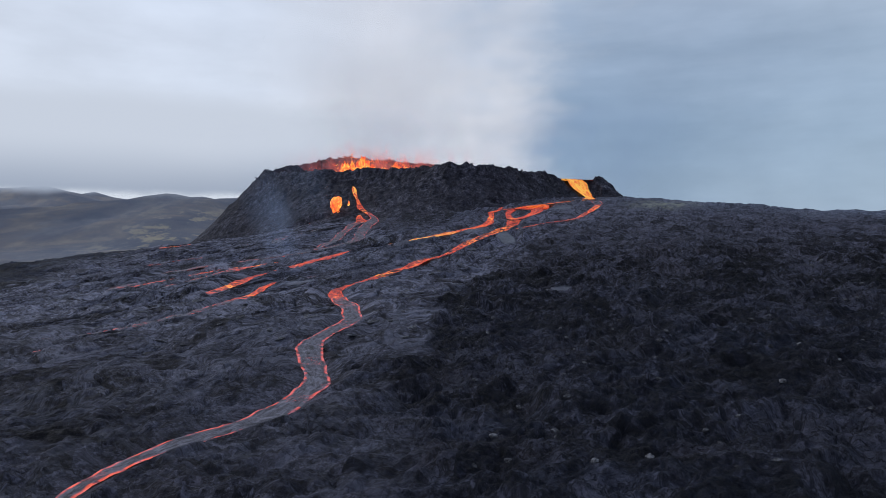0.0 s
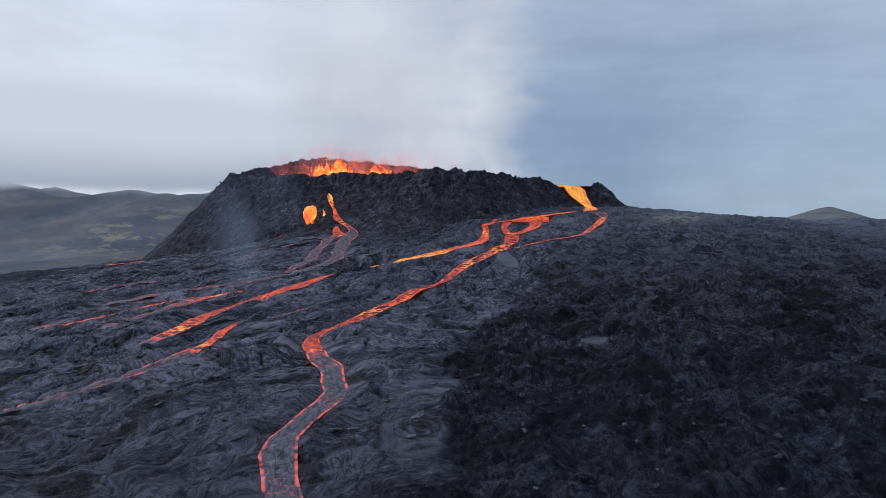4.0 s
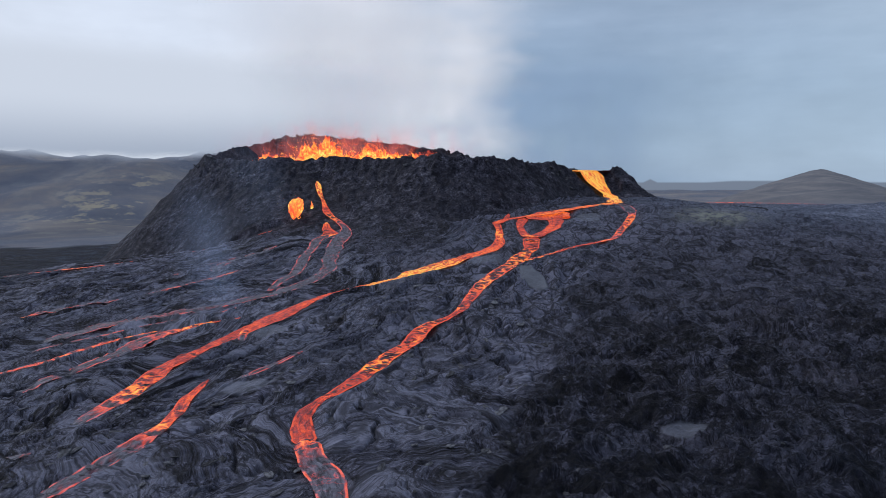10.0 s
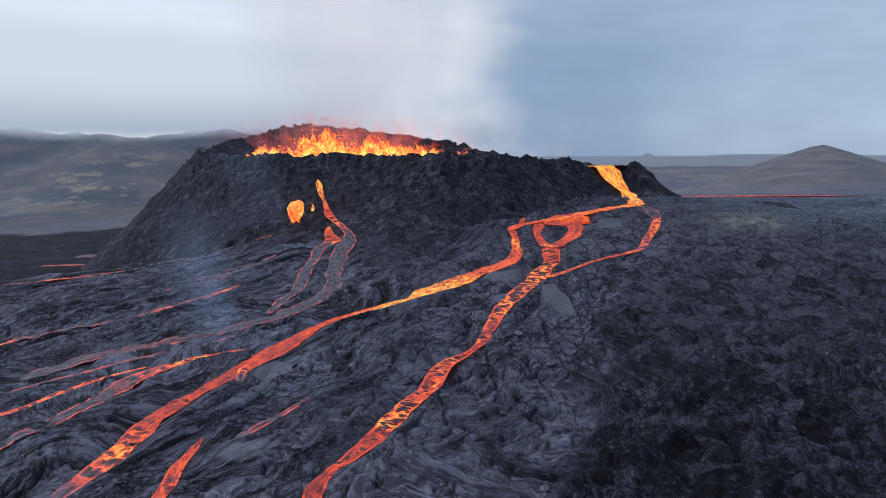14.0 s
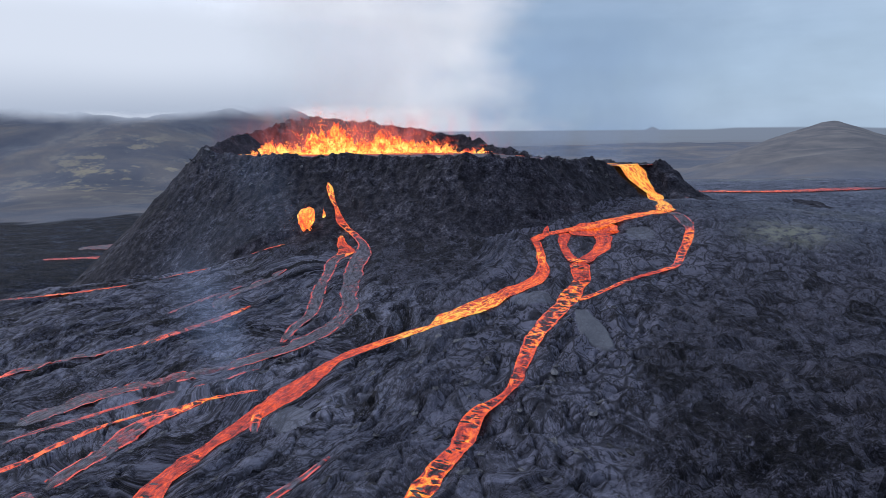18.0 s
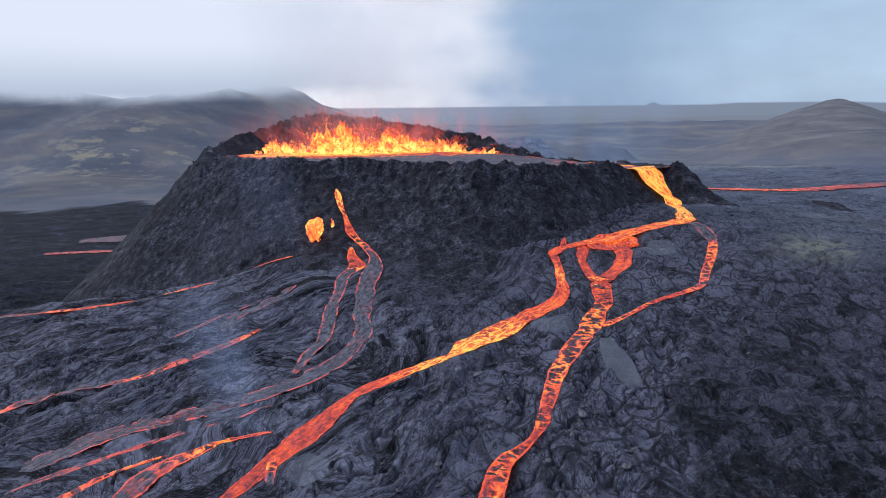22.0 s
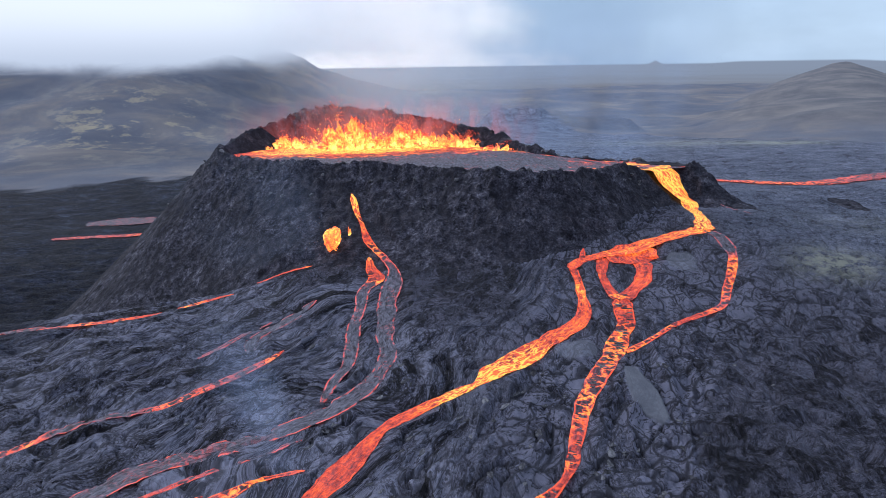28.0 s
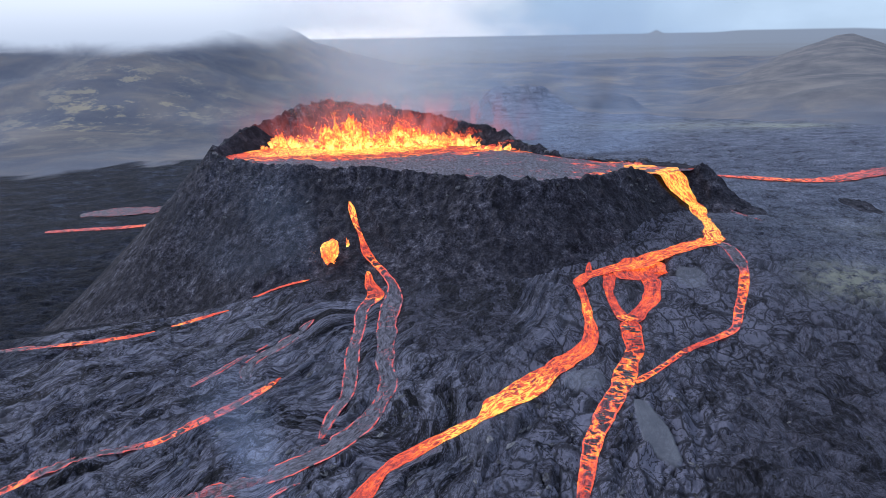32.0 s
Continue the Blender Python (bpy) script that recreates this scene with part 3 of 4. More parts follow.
STREAMS["braid_west"] = ([(41, 588, 7.5), (40.7, 571, 4.5), (38.6, 557, 5), (37, 543, 7), (32, 532.5, 10), (25, 525.8, 12), (10.6, 516, 12.5), (-1.6, 506, 18.5), (-15,
    498.5, 15), (-21.4, 493, 8), (-25, 490, 4), (-32.5, 486.5, 7), (-43, 481, 7.4), (-54, 474.8, 7.1), (-65, 467.5, 5.5), (-73.5, 455, 8.5), (-81, 444, 13), (-91, 431, 8.1),
    (-96, 423, 7.2), (-102, 414.5, 6.7), (-108.5, 404, 7.4), (-115, 390, 8.9), (-117, 377.5, 8.9), (-121, 364, 8.1), (-126, 353, 5.9), (-131, 345, 4.4)], [0.8, 0.92, 0.86, 0.9, 0.96,
    1.02, 0.88, 0.84, 0.82, 0.8, 0.76, 0.62, 0.42], 0.5)
STREAMS["fan_stub"] = ([(-91, 434, 4.6), (-90.5, 421.4, 4), (-88.6, 411.4, 2.3)], [0.68, 0.6, 0.5], 0.46)
STREAMS["braid_mid"] = ([(61, 594, 12), (55.5, 577, 5.5), (54.3, 567, 5), (54.5, 556.9, 6.5), (56.5, 547, 8)], [0.75, 0.78, 0.7, 0.62], 0.42)
STREAMS["braid_east"] = ([(81, 586, 16), (78.8, 574.7, 11), (73.8, 563.5, 9.7), (65.6, 555, 9.8), (58.5, 546, 11)], [0.76, 0.86, 0.84, 0.74], 0.42)
STREAMS["main"] = ([(58, 549, 14), (55, 535, 12.1), (52.9, 524.8, 9.6), (47.2, 516, 11), (42.1, 505.9, 12.4), (32.2, 491.6, 11.4), (24.6, 480, 9.5), (17.5, 468, 8.8),
    (10.3, 450.3, 7.5), (4, 434.3, 5), (-2, 425.5, 3.6), (-11.2, 417.3, 8.5), (-15.5, 410, 10.5), (-19.7, 398, 8.6), (-28.2, 385.5, 9.5), (-37.2, 368.5, 8), (-43.8, 359,
    5.5), (-50, 351, 3.2), (-53.5, 340, 8), (-50, 321, 9.4)], [0.78, 0.70, 0.62, 0.60, 0.62, 0.64, 0.70, 0.66, 0.66, 0.72, 0.80, 0.80], 0.5)
STREAMS["main_lower"] = ([(-50.6, 325, 9), (-47, 312, 9.4), (-42, 301, 9.4), (-38.8, 286, 8.8), (-37, 272, 8.2), (-42, 252, 7.9), (-45.5, 238, 8.5), (-44, 224, 9.6),
    (-38.8, 203.3, 8), (-35.5, 187.5, 8.9), (-37, 174, 8.9), (-41.5, 158.8, 8.8), (-48.4, 150, 8), (-57, 140, 6), (-62, 130, 4), (-65, 120, 4), (-67, 108, 4)], [0.62, 0.42,
    0.26, 0.22, 0.2, 0.2, 0.2, 0.2, 0.24, 0.4, 0.5], 0.63)
STREAMS["loop"] = ([(131, 616, 11.9), (135, 606, 10.2), (134, 592.5, 8.1), (130.8, 577.9, 5.6), (121.4, 560.3, 5.3), (113, 546, 4.7), (105.4, 533, 4.2), (98, 528, 4.2), (87, 524, 4.1), (74.7, 519, 3.4), (64, 512, 2.9), (54, 506, 3.4), (45, 501, 4.2)], [0.42, 0.4, 0.66, 0.64, 0.55, 0.7, 0.62, 0.66], 0.48)
STREAMS["streak"] = ([(-89.5, 682, 2.2), (-87.5, 673, 5), (-84.8, 662, 3.2), (-82, 654, 2.5), (-78.8, 642.4, 5), (-74.4, 631.7, 5.2), (-68, 621, 5.4), (-62, 608, 6),
    (-61, 595, 12), (-64, 577, 12.8), (-65.4, 555, 10.7), (-66, 536.5, 10.2), (-64, 521, 8.5), (-68.4, 506, 8.5), (-75.4, 494, 10.2), (-86, 484, 11), (-98, 477.5, 11.9), (-116, 470, 11), (-137, 465, 11.9), (-157, 459.8, 12.8), (-174, 450, 11.9), (-187, 440, 9.3)], [1.0, 0.98, 0.66, 0.48, 0.26, 0.2, 0.22, 0.28, 0.32, 0.44, 0.52, 0.5, 0.44], 0.56)
STREAMS["vent_channel"] = ([(-76.5, 624, 4), (-75, 612, 7), (-71.6, 600, 11), (-78, 588, 8), (-79.7, 568, 6.2), (-81.7, 549, 7.6), (-81.8, 529, 7.4), (-83, 515, 6.6),
    (-88.6, 503.6, 5.6), (-92.5, 491, 4.2)], [0.95, 0.75, 0.26, 0.2, 0.26, 0.2, 0.25], 0.58)
STREAMS["west_high"] = ([(-112, 628, 2.5), (-122, 629.5, 5), (-136, 632, 5), (-148, 634, 3)], [0.9, 0.8, 0.7], 0.5)
STREAMS["west_mid"] = ([(-158, 614.5, 2.5), (-169, 611.5, 4.6), (-180, 608.5, 4.2), (-189, 606, 2.5)], [0.9, 0.75, 0.6], 0.5)
STREAMS["west_low"] = ([(-197, 602, 1.9), (-206, 600, 3.8), (-222, 600, 5.2), (-241, 601, 4.9), (-270, 605, 4.9), (-300, 606, 5.2), (-340, 604, 4.5)], [0.85, 0.6, 0.45, 0.42],
    0.52)
STREAMS["crusted_arm"] = ([(-105, 584, 5), (-115, 569, 7.6), (-125, 560, 8), (-133.5, 550, 7), (-133, 538, 6), (-130, 530, 3.5)], [0.3, 0.1, 0.08, 0.2], 0.52)
STREAMS["long_west"] = ([(-116, 536.5, 2.4), (-121, 530, 4.1), (-130, 523, 5.8), (-139, 517, 5.8), (-150, 510.5, 6.1), (-157, 506, 4.8), (-166, 501.5, 5.1), (-182, 500, 5.1),
    (-198, 498.5, 5.4), (-207, 494.5, 5.8), (-218, 487, 5.4), (-234, 478, 5.4)], [0.7, 0.5, 0.55, 0.62, 0.45, 0.42, 0.6, 0.55], 0.51)
STREAMS["fan_west"] = ([(-94.4, 447.5, 2.9), (-112, 445, 2.4), (-117, 442, 5), (-128, 435.6, 9.4), (-135, 427, 9.4), (-139.5, 417.5, 9), (-145, 408, 7.9), (-152, 398, 7.2),
    (-165, 385, 5.8)], [0.66, 0.7, 0.58, 0.52, 0.5, 0.46, 0.4], 0.54)
STREAMS["fan_thread"] = ([(-131, 440.5, 1.4), (-148, 433, 2.4), (-160, 423, 2.7), (-169, 413, 2.7), (-190, 402, 2.9), (-204, 395, 3.2)], [0.62, 0.58, 0.5], 0.5)
STREAMS["lower"] = ([(-92.6, 377, 1.9), (-94.2, 367, 3.4), (-95.4, 361, 4.6), (-95.4, 353, 4.3), (-96, 346, 4), (-97.5, 339, 5.6), (-101.5, 329, 8.8), (-106, 320.5, 8),
    (-110.5, 311.5, 7.1), (-116, 302, 6.4), (-123, 292, 6.4), (-132, 281, 6.4), (-142, 272, 6.4), (-156, 268, 6.4), (-172, 266, 7.2)], [0.8, 0.85, 0.62, 0.42, 0.42, 0.5, 0.45, 0.35,
    0.3], 0.54)
STREAMS["far_west"] = ([(-139, 254, 4), (-146.3, 247, 5), (-152, 240, 5)], [0.5, 0.45, 0.4], 0.5)
STREAMS["patch_west"] = ([(-131, 331, 3), (-136, 330, 5), (-140, 327.5, 4)], [0.62, 0.55, 0.5], 0.5)
STREAMS["edge_west"] = ([(-186, 412, 3), (-194, 404, 5), (-204, 397, 5)], [0.5, 0.45, 0.4], 0.5)
STREAMS["east_field"] = ([(238, 848, 11), (261, 826, 14), (286, 806, 15), (310, 800, 18), (344, 812, 24), (400, 842, 26), (470, 880, 26)], [0.56, 0.6, 0.56, 0.54, 0.5], 0.52)
STREAMS["east_small"] = ([(170, 678, 2), (176, 664, 3), (184, 650, 2)], [0.42, 0.4, 0.35], 0.5)
STREAMS["spur"] = ([(52.5, 606.5, 2), (50.5, 600, 3.5), (48, 592, 5)], [0.8, 0.8, 0.75], 0.46)
STREAMS["pink_thread"] = ([(-127, 566, 1.2), (-140, 556, 2.4), (-152, 545, 2.4), (-166, 536, 1.4)], [0.42, 0.46, 0.35], 0.46)
STREAMS["mid_thread"] = ([(-98, 466, 1.2), (-112, 460, 2.6), (-128, 455, 2.9), (-146, 447, 2.4), (-166, 438, 2.7), (-188, 428, 2)], [0.45, 0.55, 0.5], 0.48)
STREAMS["fan_cracks"] = ([(-62, 398, 1.5), (-70, 387, 3), (-78, 379, 3), (-87, 373, 1.5)], [0.45, 0.5, 0.45], 0.5)
STREAMS["valley_a"] = ([(-372, 1140, 12), (-420, 1130, 15), (-460, 1126, 17), (-518, 1118, 13)], [0.62, 0.55, 0.55], 0.5)
STREAMS["valley_b"] = ([(-385, 1225, 30), (-440, 1222, 55), (-480, 1215, 50), (-516, 1204, 22)], [0.52, 0.50, 0.46], 0.5)


def stream_line(points, step=1.3):
    """The stream's centre line at even steps: x, y, width, and the distance along it."""
    p = np.array(points, float)
    p = np.vstack([2 * p[0] - p[1], p, 2 * p[-1] - p[-2]])
    out = []
    for k in range(1, len(p) - 2):
        a, b, c, d = p[k - 1:k + 3]
        n = max(2, int(np.hypot(*(c - b)[:2]) / step))
        u = (np.arange(n) / n)[:, None]
        out.append(0.5 * (2 * b + (c - a) * u + (2 * a - 5 * b + 4 * c - d) * u ** 2 + (3 * b - a - 3 * c + d) * u ** 3))
    out = np.vstack(out + [p[-2][None]])
    along = np.concatenate([[0], np.cumsum(np.hypot(*np.diff(out[:, :2], axis=0).T))])
    out[:, 2] = np.maximum(out[:, 2], 1.5) * (1 + 0.14 * vnoise(along / 7.0, along * 0 + out[0, 0], 3) + 0.05 * vnoise(along / 2.2, along * 0 + 7.0, 4))
    return out, along


def lake_level(x):
    return 179.6 - 8.2 * step01(25, 142, x)


def stream_level(line, sunk):
    """Height of the lava along a stream: the land, smoothed, a little sunk."""
    z = land_base(line[:, 0], line[:, 1])
    pad = np.concatenate([np.full(4, z[0]), z, np.full(4, z[-1])])
    return np.convolve(pad, np.ones(9) / 9, "valid") - sunk


LINES = {}
OPEN = ("east_field", "valley_a", "valley_b")
for key, (points, heats, rim) in STREAMS.items():
    line, along = stream_line(points)
    cool = sum(heats) / len(heats) < 0.6
    LINES[key] = (line, along, stream_level(line, -0.5 if key in OPEN else 0.5 if key == "spill" else 0.8 if cool or key == "streak" else 1.2))

# ---- ground: one sheet, closely meshed over the lava, wider out to the horizon ----
def steps(marks):
    """Coordinates from stretches (end, step), the first pair being the start."""
    out = [marks[0][0]]
    for end, size in marks[1:]:
        while out[-1] < end - 1e-6:
            out.append(min(end, out[-1] + size))
    return np.array(out)


def widening(start, end, size, growth):
    out = [start]
    while out[-1] < end:
        size *= growth
        out.append(out[-1] + size)
    return np.array(out[1:])


GX = steps([(-230, 0), (260, 0.66)])
GX = np.concatenate([-widening(230, 4850, 0.8, 1.045)[::-1], GX, widening(260, 4850, 0.8, 1.045)])
GY = steps([(95, 0), (330, 0.62), (640, 0.70), (720, 0.95), (900, 1.6)])
GY = np.concatenate([95 - widening(0, 500, 2.0, 1.10)[::-1], GY, widening(900, 4900, 1.8, 1.035)])
XX, YY = np.meshgrid(GX, GY)
ZB = np.empty(XX.shape)
CONE_D = np.full(XX.shape, 1e3)
ZB[:] = land_base(XX.ravel(), YY.ravel()).reshape(XX.shape)
GB = ground_base(XX, YY)
jn = np.where((np.abs(GY - 770) < 380))[0]
im = np.where((np.abs(GX + 20) < 420))[0]
boxed = np.ix_(jn, im)
CONE_D[boxed] = rim_distance(XX[boxed], YY[boxed])[0]

# how much of each surface: dark rubbly lava in the east, cone, open country, pale patches
FLOWX, FLOWY = XX - 75, YY - 720
WARP1, WARP2 = fbm(XX / 60, YY / 60, 3, 5), fbm(XX / 60 + 50, YY / 60, 3, 9)
RADIUS = np.hypot(FLOWX, FLOWY)
ALONG = RADIUS + 16 * WARP1
ACROSS = 300 * np.arctan(FLOWX / 300 / (np.maximum(-FLOWY, 60) / 300) ** 1.6) + 20 * WARP2
edge_x = np.interp(YY, [95, 131, 182, 222, 299, 340, 371, 407, 443, 500, 540, 580, 660], [-9, -9, -13, -5, -6, 17, 28, 49, 55, 84, 118, 150, 215]) + 5 * WARP1 + 5 * fbm(XX / 14, YY / 14, 3, 23)
DARK = step01(-5, 7, XX - edge_x) * (1 - 0.35 * step01(370, 440, YY) - 0.4 * step01(450, 530, YY))
DARK = DARK + (0.12 - DARK) * step01(600, 680, YY + 0.25 * (XX - 200)) * step01(120, 220, XX)
DARK = np.maximum(DARK, 0.50 * step01(360, 200, YY) + 0.22 * step01(220, 120, YY))
SCREE = step01(18, 0, np.abs(XX + 26) - 24 - 0.12 * (YY - 590)) * step01(14, 0, np.abs(YY - 600) - 52) + step01(1.3, 0.8, np.hypot((XX + 92) / 26, (YY - 618) / 20))
DARK = np.maximum(DARK, 0.85 * step01(0.15, 0.6, SCREE + 0.5 * fbm(XX / 13, YY / 13, 4, 25)) * step01(0.0, 0.2, SCREE))
DARK = np.maximum(DARK, np.maximum(step01(-290, -370, XX + 20 * WARP1), step01(632, 650, YY + 8 * WARP1) * step01(-60, -110, XX)))
CONE = step01(1.0, 6.0, ZB - GB - 0.4 * WARP1) * (CONE_D < 150)
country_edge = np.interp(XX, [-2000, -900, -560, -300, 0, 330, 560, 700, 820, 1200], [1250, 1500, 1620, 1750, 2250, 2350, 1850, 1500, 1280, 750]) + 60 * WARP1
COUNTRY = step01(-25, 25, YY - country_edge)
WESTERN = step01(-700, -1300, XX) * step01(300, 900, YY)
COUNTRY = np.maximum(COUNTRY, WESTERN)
SULFUR = np.exp(-((XX - 181) / 20) ** 2 - ((YY - 560) / 16) ** 2) + 0.2 * np.exp(-((XX - 270) / 60) ** 2 - ((YY - 640) / 40) ** 2) + 0.9 * np.exp(-((XX - 640) / 70) ** 2 - ((YY - 1430) / 60) ** 2) + 0.5 * np.exp(-((XX - 480) / 150) ** 2 - ((YY - 1500) / 120) ** 2)
PLATES = step01(-50, 10, XX - 0.25 * (YY - 450) + 22 * WARP2) * step01(330, 420, YY + 15 * WARP1) * 0.9
TONGUE = step01(1.06, 0.96, np.hypot((XX - 43.6 + 0.06 * (YY - 470)) / (5.8 + 0.03 * (470 - YY)), (YY - 470) / 18.5) + 0.06 * fbm(XX / 4, YY / 4, 2, 80))
PLAINS = step01(0.62, 0.95, fbm(ACROSS / 26, ALONG / 52, 4, 77) + 0.12 * fbm(XX / 6, YY / 6, 3, 78)) * (1 - DARK) * 0.35 * step01(10, -40, XX)
PADS = 0 * XX
for px, py, pa, pb in ((-78, 421, 7, 9), (25, 506, 9, 6), (101, 579, 8, 12), (-75, 366, 10, 6), (57, 312, 6, 3.4)):
    PADS = np.maximum(PADS, step01(1.15, 0.9, np.hypot((XX - px) / pa, (YY - py) / pb) + 0.25 * WARP1 + 0.12 * fbm(XX / 5, YY / 5, 2, 79)))
SMOOTH = np.clip(np.maximum(np.maximum(TONGUE, 0.7 * PADS), PLAINS), 0, 1) * (CONE < 0.5)

# relief: drawn-out folds on the grey lava, rubble on the dark, lumps on the cone
NEAR = step01(2400, 900, np.hypot(XX, YY - 500))
fold = 1 - np.abs(vnoise(ALONG / 34, ACROSS / 10 + 0.8 * WARP1, 31)) * 2
fold2 = 1 - np.abs(vnoise(ALONG / 13 + 5, ACROSS / 4.2 + 1.2 * WARP2, 35)) * 2
chop = vnoise(XX / 6, YY / 6, 38)
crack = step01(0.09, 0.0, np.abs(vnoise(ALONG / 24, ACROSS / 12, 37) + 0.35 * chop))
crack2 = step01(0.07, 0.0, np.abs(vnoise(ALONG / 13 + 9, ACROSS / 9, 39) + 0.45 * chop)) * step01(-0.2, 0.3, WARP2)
lump = np.abs(fbm(XX / 11 + WARP1, YY / 9, 5, 41, 0.55))
ledge = np.abs(vnoise(ACROSS / 16, ALONG / 9 + WARP2, 42))
def terrace(n, levels):
    k = n * levels
    f = k - np.floor(k)
    return (np.floor(k) + step01(0.72, 1.0, f)) / levels


slabs = terrace(fbm(ALONG / 26, ACROSS / 11, 3, 83) + 0.15 * chop, 3.0)
blocks = terrace(fbm(XX / 9, YY / 7.5, 4, 85, 0.6), 3.5)
swell = fbm(XX / 45, YY / 45, 3, 43)
grey_h = 1.7 * slabs + 0.6 * fold + 0.4 * fold2 + 0.5 * fbm(XX / 4, YY / 4, 3, 45) - 1.6 * crack - 1.2 * crack2
dark_h = 0.9 * lump + 1.1 * ledge + 1.8 * blocks + 0.5 * fbm(XX / 3.4, YY / 2.6, 3, 47) * step01(-0.3, 0.4, swell)
# how much shade is painted into the sunk cracks
CRACK_SHADE = np.maximum(crack, 0.8 * crack2) * (1 - 0.75 * DARK) * (1 - COUNTRY) * (1 - SMOOTH)
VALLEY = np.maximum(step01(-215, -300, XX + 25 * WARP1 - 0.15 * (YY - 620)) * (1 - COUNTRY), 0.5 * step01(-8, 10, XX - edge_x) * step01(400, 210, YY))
# where the paler lava and its painted haze lie
BACK_HAZE = step01(480, 610, YY + 0.4 * (XX - 200) + 20 * WARP1) * step01(105, 180, XX + 10 * WARP2) * (1 - COUNTRY)
HILL = step01(6, 40, far_hills(XX, YY)) * step01(500, 900, XX) * COUNTRY
OCHRE = np.exp(-((XX + 860) / 260) ** 2 - ((YY - 2250) / 330) ** 2) + 0.5 * np.exp(-((XX - 260) / 900) ** 2 - ((YY - 2500) / 160) ** 2)
land_h = 9 * fbm(XX / 150, YY / 150, 4, 53) * step01(1200, 2600, np.hypot(XX, YY)) * step01(8000, 4500, np.hypot(XX, YY))
cone_h = (3.0 * np.abs(fbm(XX / 17, YY / 17, 5, 57, 0.55)) - 1.4 + 1.0 * fbm(XX / 5.2, YY / 5.2, 4, 58)) * (0.45 + 0.75 * step01(60, 5, CONE_D)) * step01(-8, 4, CONE_D)
rough = (1 - DARK) * grey_h + DARK * dark_h
rough = rough * (1 - 0.96 * SMOOTH) + swell * 1.3
Z = ZB + NEAR * ((1 - CONE) * (1 - COUNTRY) * rough + CONE * cone_h) + COUNTRY * land_h * 0.6

# streams lie in shallow beds between low levees
BED = np.full(XX.shape, np.inf)
for key, (line, along, level) in LINES.items():
    for k in range(0, len(line) - 1):
        (ax, ay, aw), (bx, by, bw) = line[k], line[k + 1]
        reach = max(aw, bw) * 0.5 + (45 if key in OPEN else 7)
        i0, i1 = np.searchsorted(GX, [min(ax, bx) - reach, max(ax, bx) + reach])
        j0, j1 = np.searchsorted(GY, [min(ay, by) - reach, max(ay, by) + reach])
        if i1 <= i0 or j1 <= j0:
            continue
        xs, ys = XX[j0:j1, i0:i1], YY[j0:j1, i0:i1]
        dx, dy = bx - ax, by - ay
        u = np.clip(((xs - ax) * dx + (ys - ay) * dy) / (dx * dx + dy * dy), 0, 1)
        d = np.hypot(xs - ax - u * dx, ys - ay - u * dy) - (0.37 if key == "main" else 0.42) * (aw + u * (bw - aw))
        top = level[k] + u * (level[k + 1] - level[k])
        rise = np.where(d < 0, -0.55, -0.55 + 0.5 * d)
        if key in OPEN:
            rise = -0.9 + 0.04 * np.maximum(0, d)
        BED[j0:j1, i0:i1] = np.minimum(BED[j0:j1, i0:i1], top + rise)
Z = np.minimum(Z, BED)


def sheet(name, keep, material):
    """Part of the sheet as one mesh, with the surface amounts as attributes."""
    ny, nx = XX.shape
    used = np.zeros((ny, nx), bool)
    used[:-1, :-1] |= keep
    used[1:, :-1] |= keep
    used[:-1, 1:] |= keep
    used[1:, 1:] |= keep
    index = np.cumsum(used.ravel()).reshape(ny, nx) - 1
    quads = np.stack([index[:-1, :-1], index[:-1, 1:], index[1:, 1:], index[1:, :-1]], -1)[keep].astype(np.int32)
    me = bpy.data.meshes.new(name)
    me.vertices.add(int(used.sum()))
    me.vertices.foreach_set("co", np.stack([XX[used], YY[used], Z[used]], -1).astype(np.float32).ravel())
    me.loops.add(quads.size)
    me.loops.foreach_set("vertex_index", quads.ravel())
    me.polygons.add(len(quads))
    me.polygons.foreach_set("loop_start", np.arange(0, quads.size, 4, dtype=np.int32))
    me.update(calc_edges=True)
    me.polygons.foreach_set("use_smooth", np.ones(len(quads), bool))
    for key, field in (("dark", DARK), ("country", COUNTRY), ("sulfur", SULFUR), ("smooth", SMOOTH), ("crack_shade", CRACK_SHADE), ("plates", PLATES), ("ochre", OCHRE), ("valley", VALLEY), ("back", BACK_HAZE), ("hill", HILL)):
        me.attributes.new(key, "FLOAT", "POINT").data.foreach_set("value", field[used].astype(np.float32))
    flow = np.stack([ACROSS[used], ALONG[used], Z[used]], -1).astype(np.float32)
    me.attributes.new("flow", "FLOAT_VECTOR", "POINT").data.foreach_set("vector", flow.ravel())
    me.materials.append(material)
    return new(name, me)


on_cone = (CONE > 0.5) | (CONE_D < 1)
cells = on_cone[:-1, :-1] & on_cone[1:, 1:] & on_cone[1:, :-1] & on_cone[:-1, 1:]
ground = tagged(sheet("ground", ~cells, GROUND_MAT), "folded grey and black lava field running out to bare brown hills with blue haze in their colour", "ground", kind="structure")
cone = tagged(sheet("volcano_cone", cells, CONE_MAT), "dark steep-sided spatter cone with a ragged rim round a lava lake", "volcano")


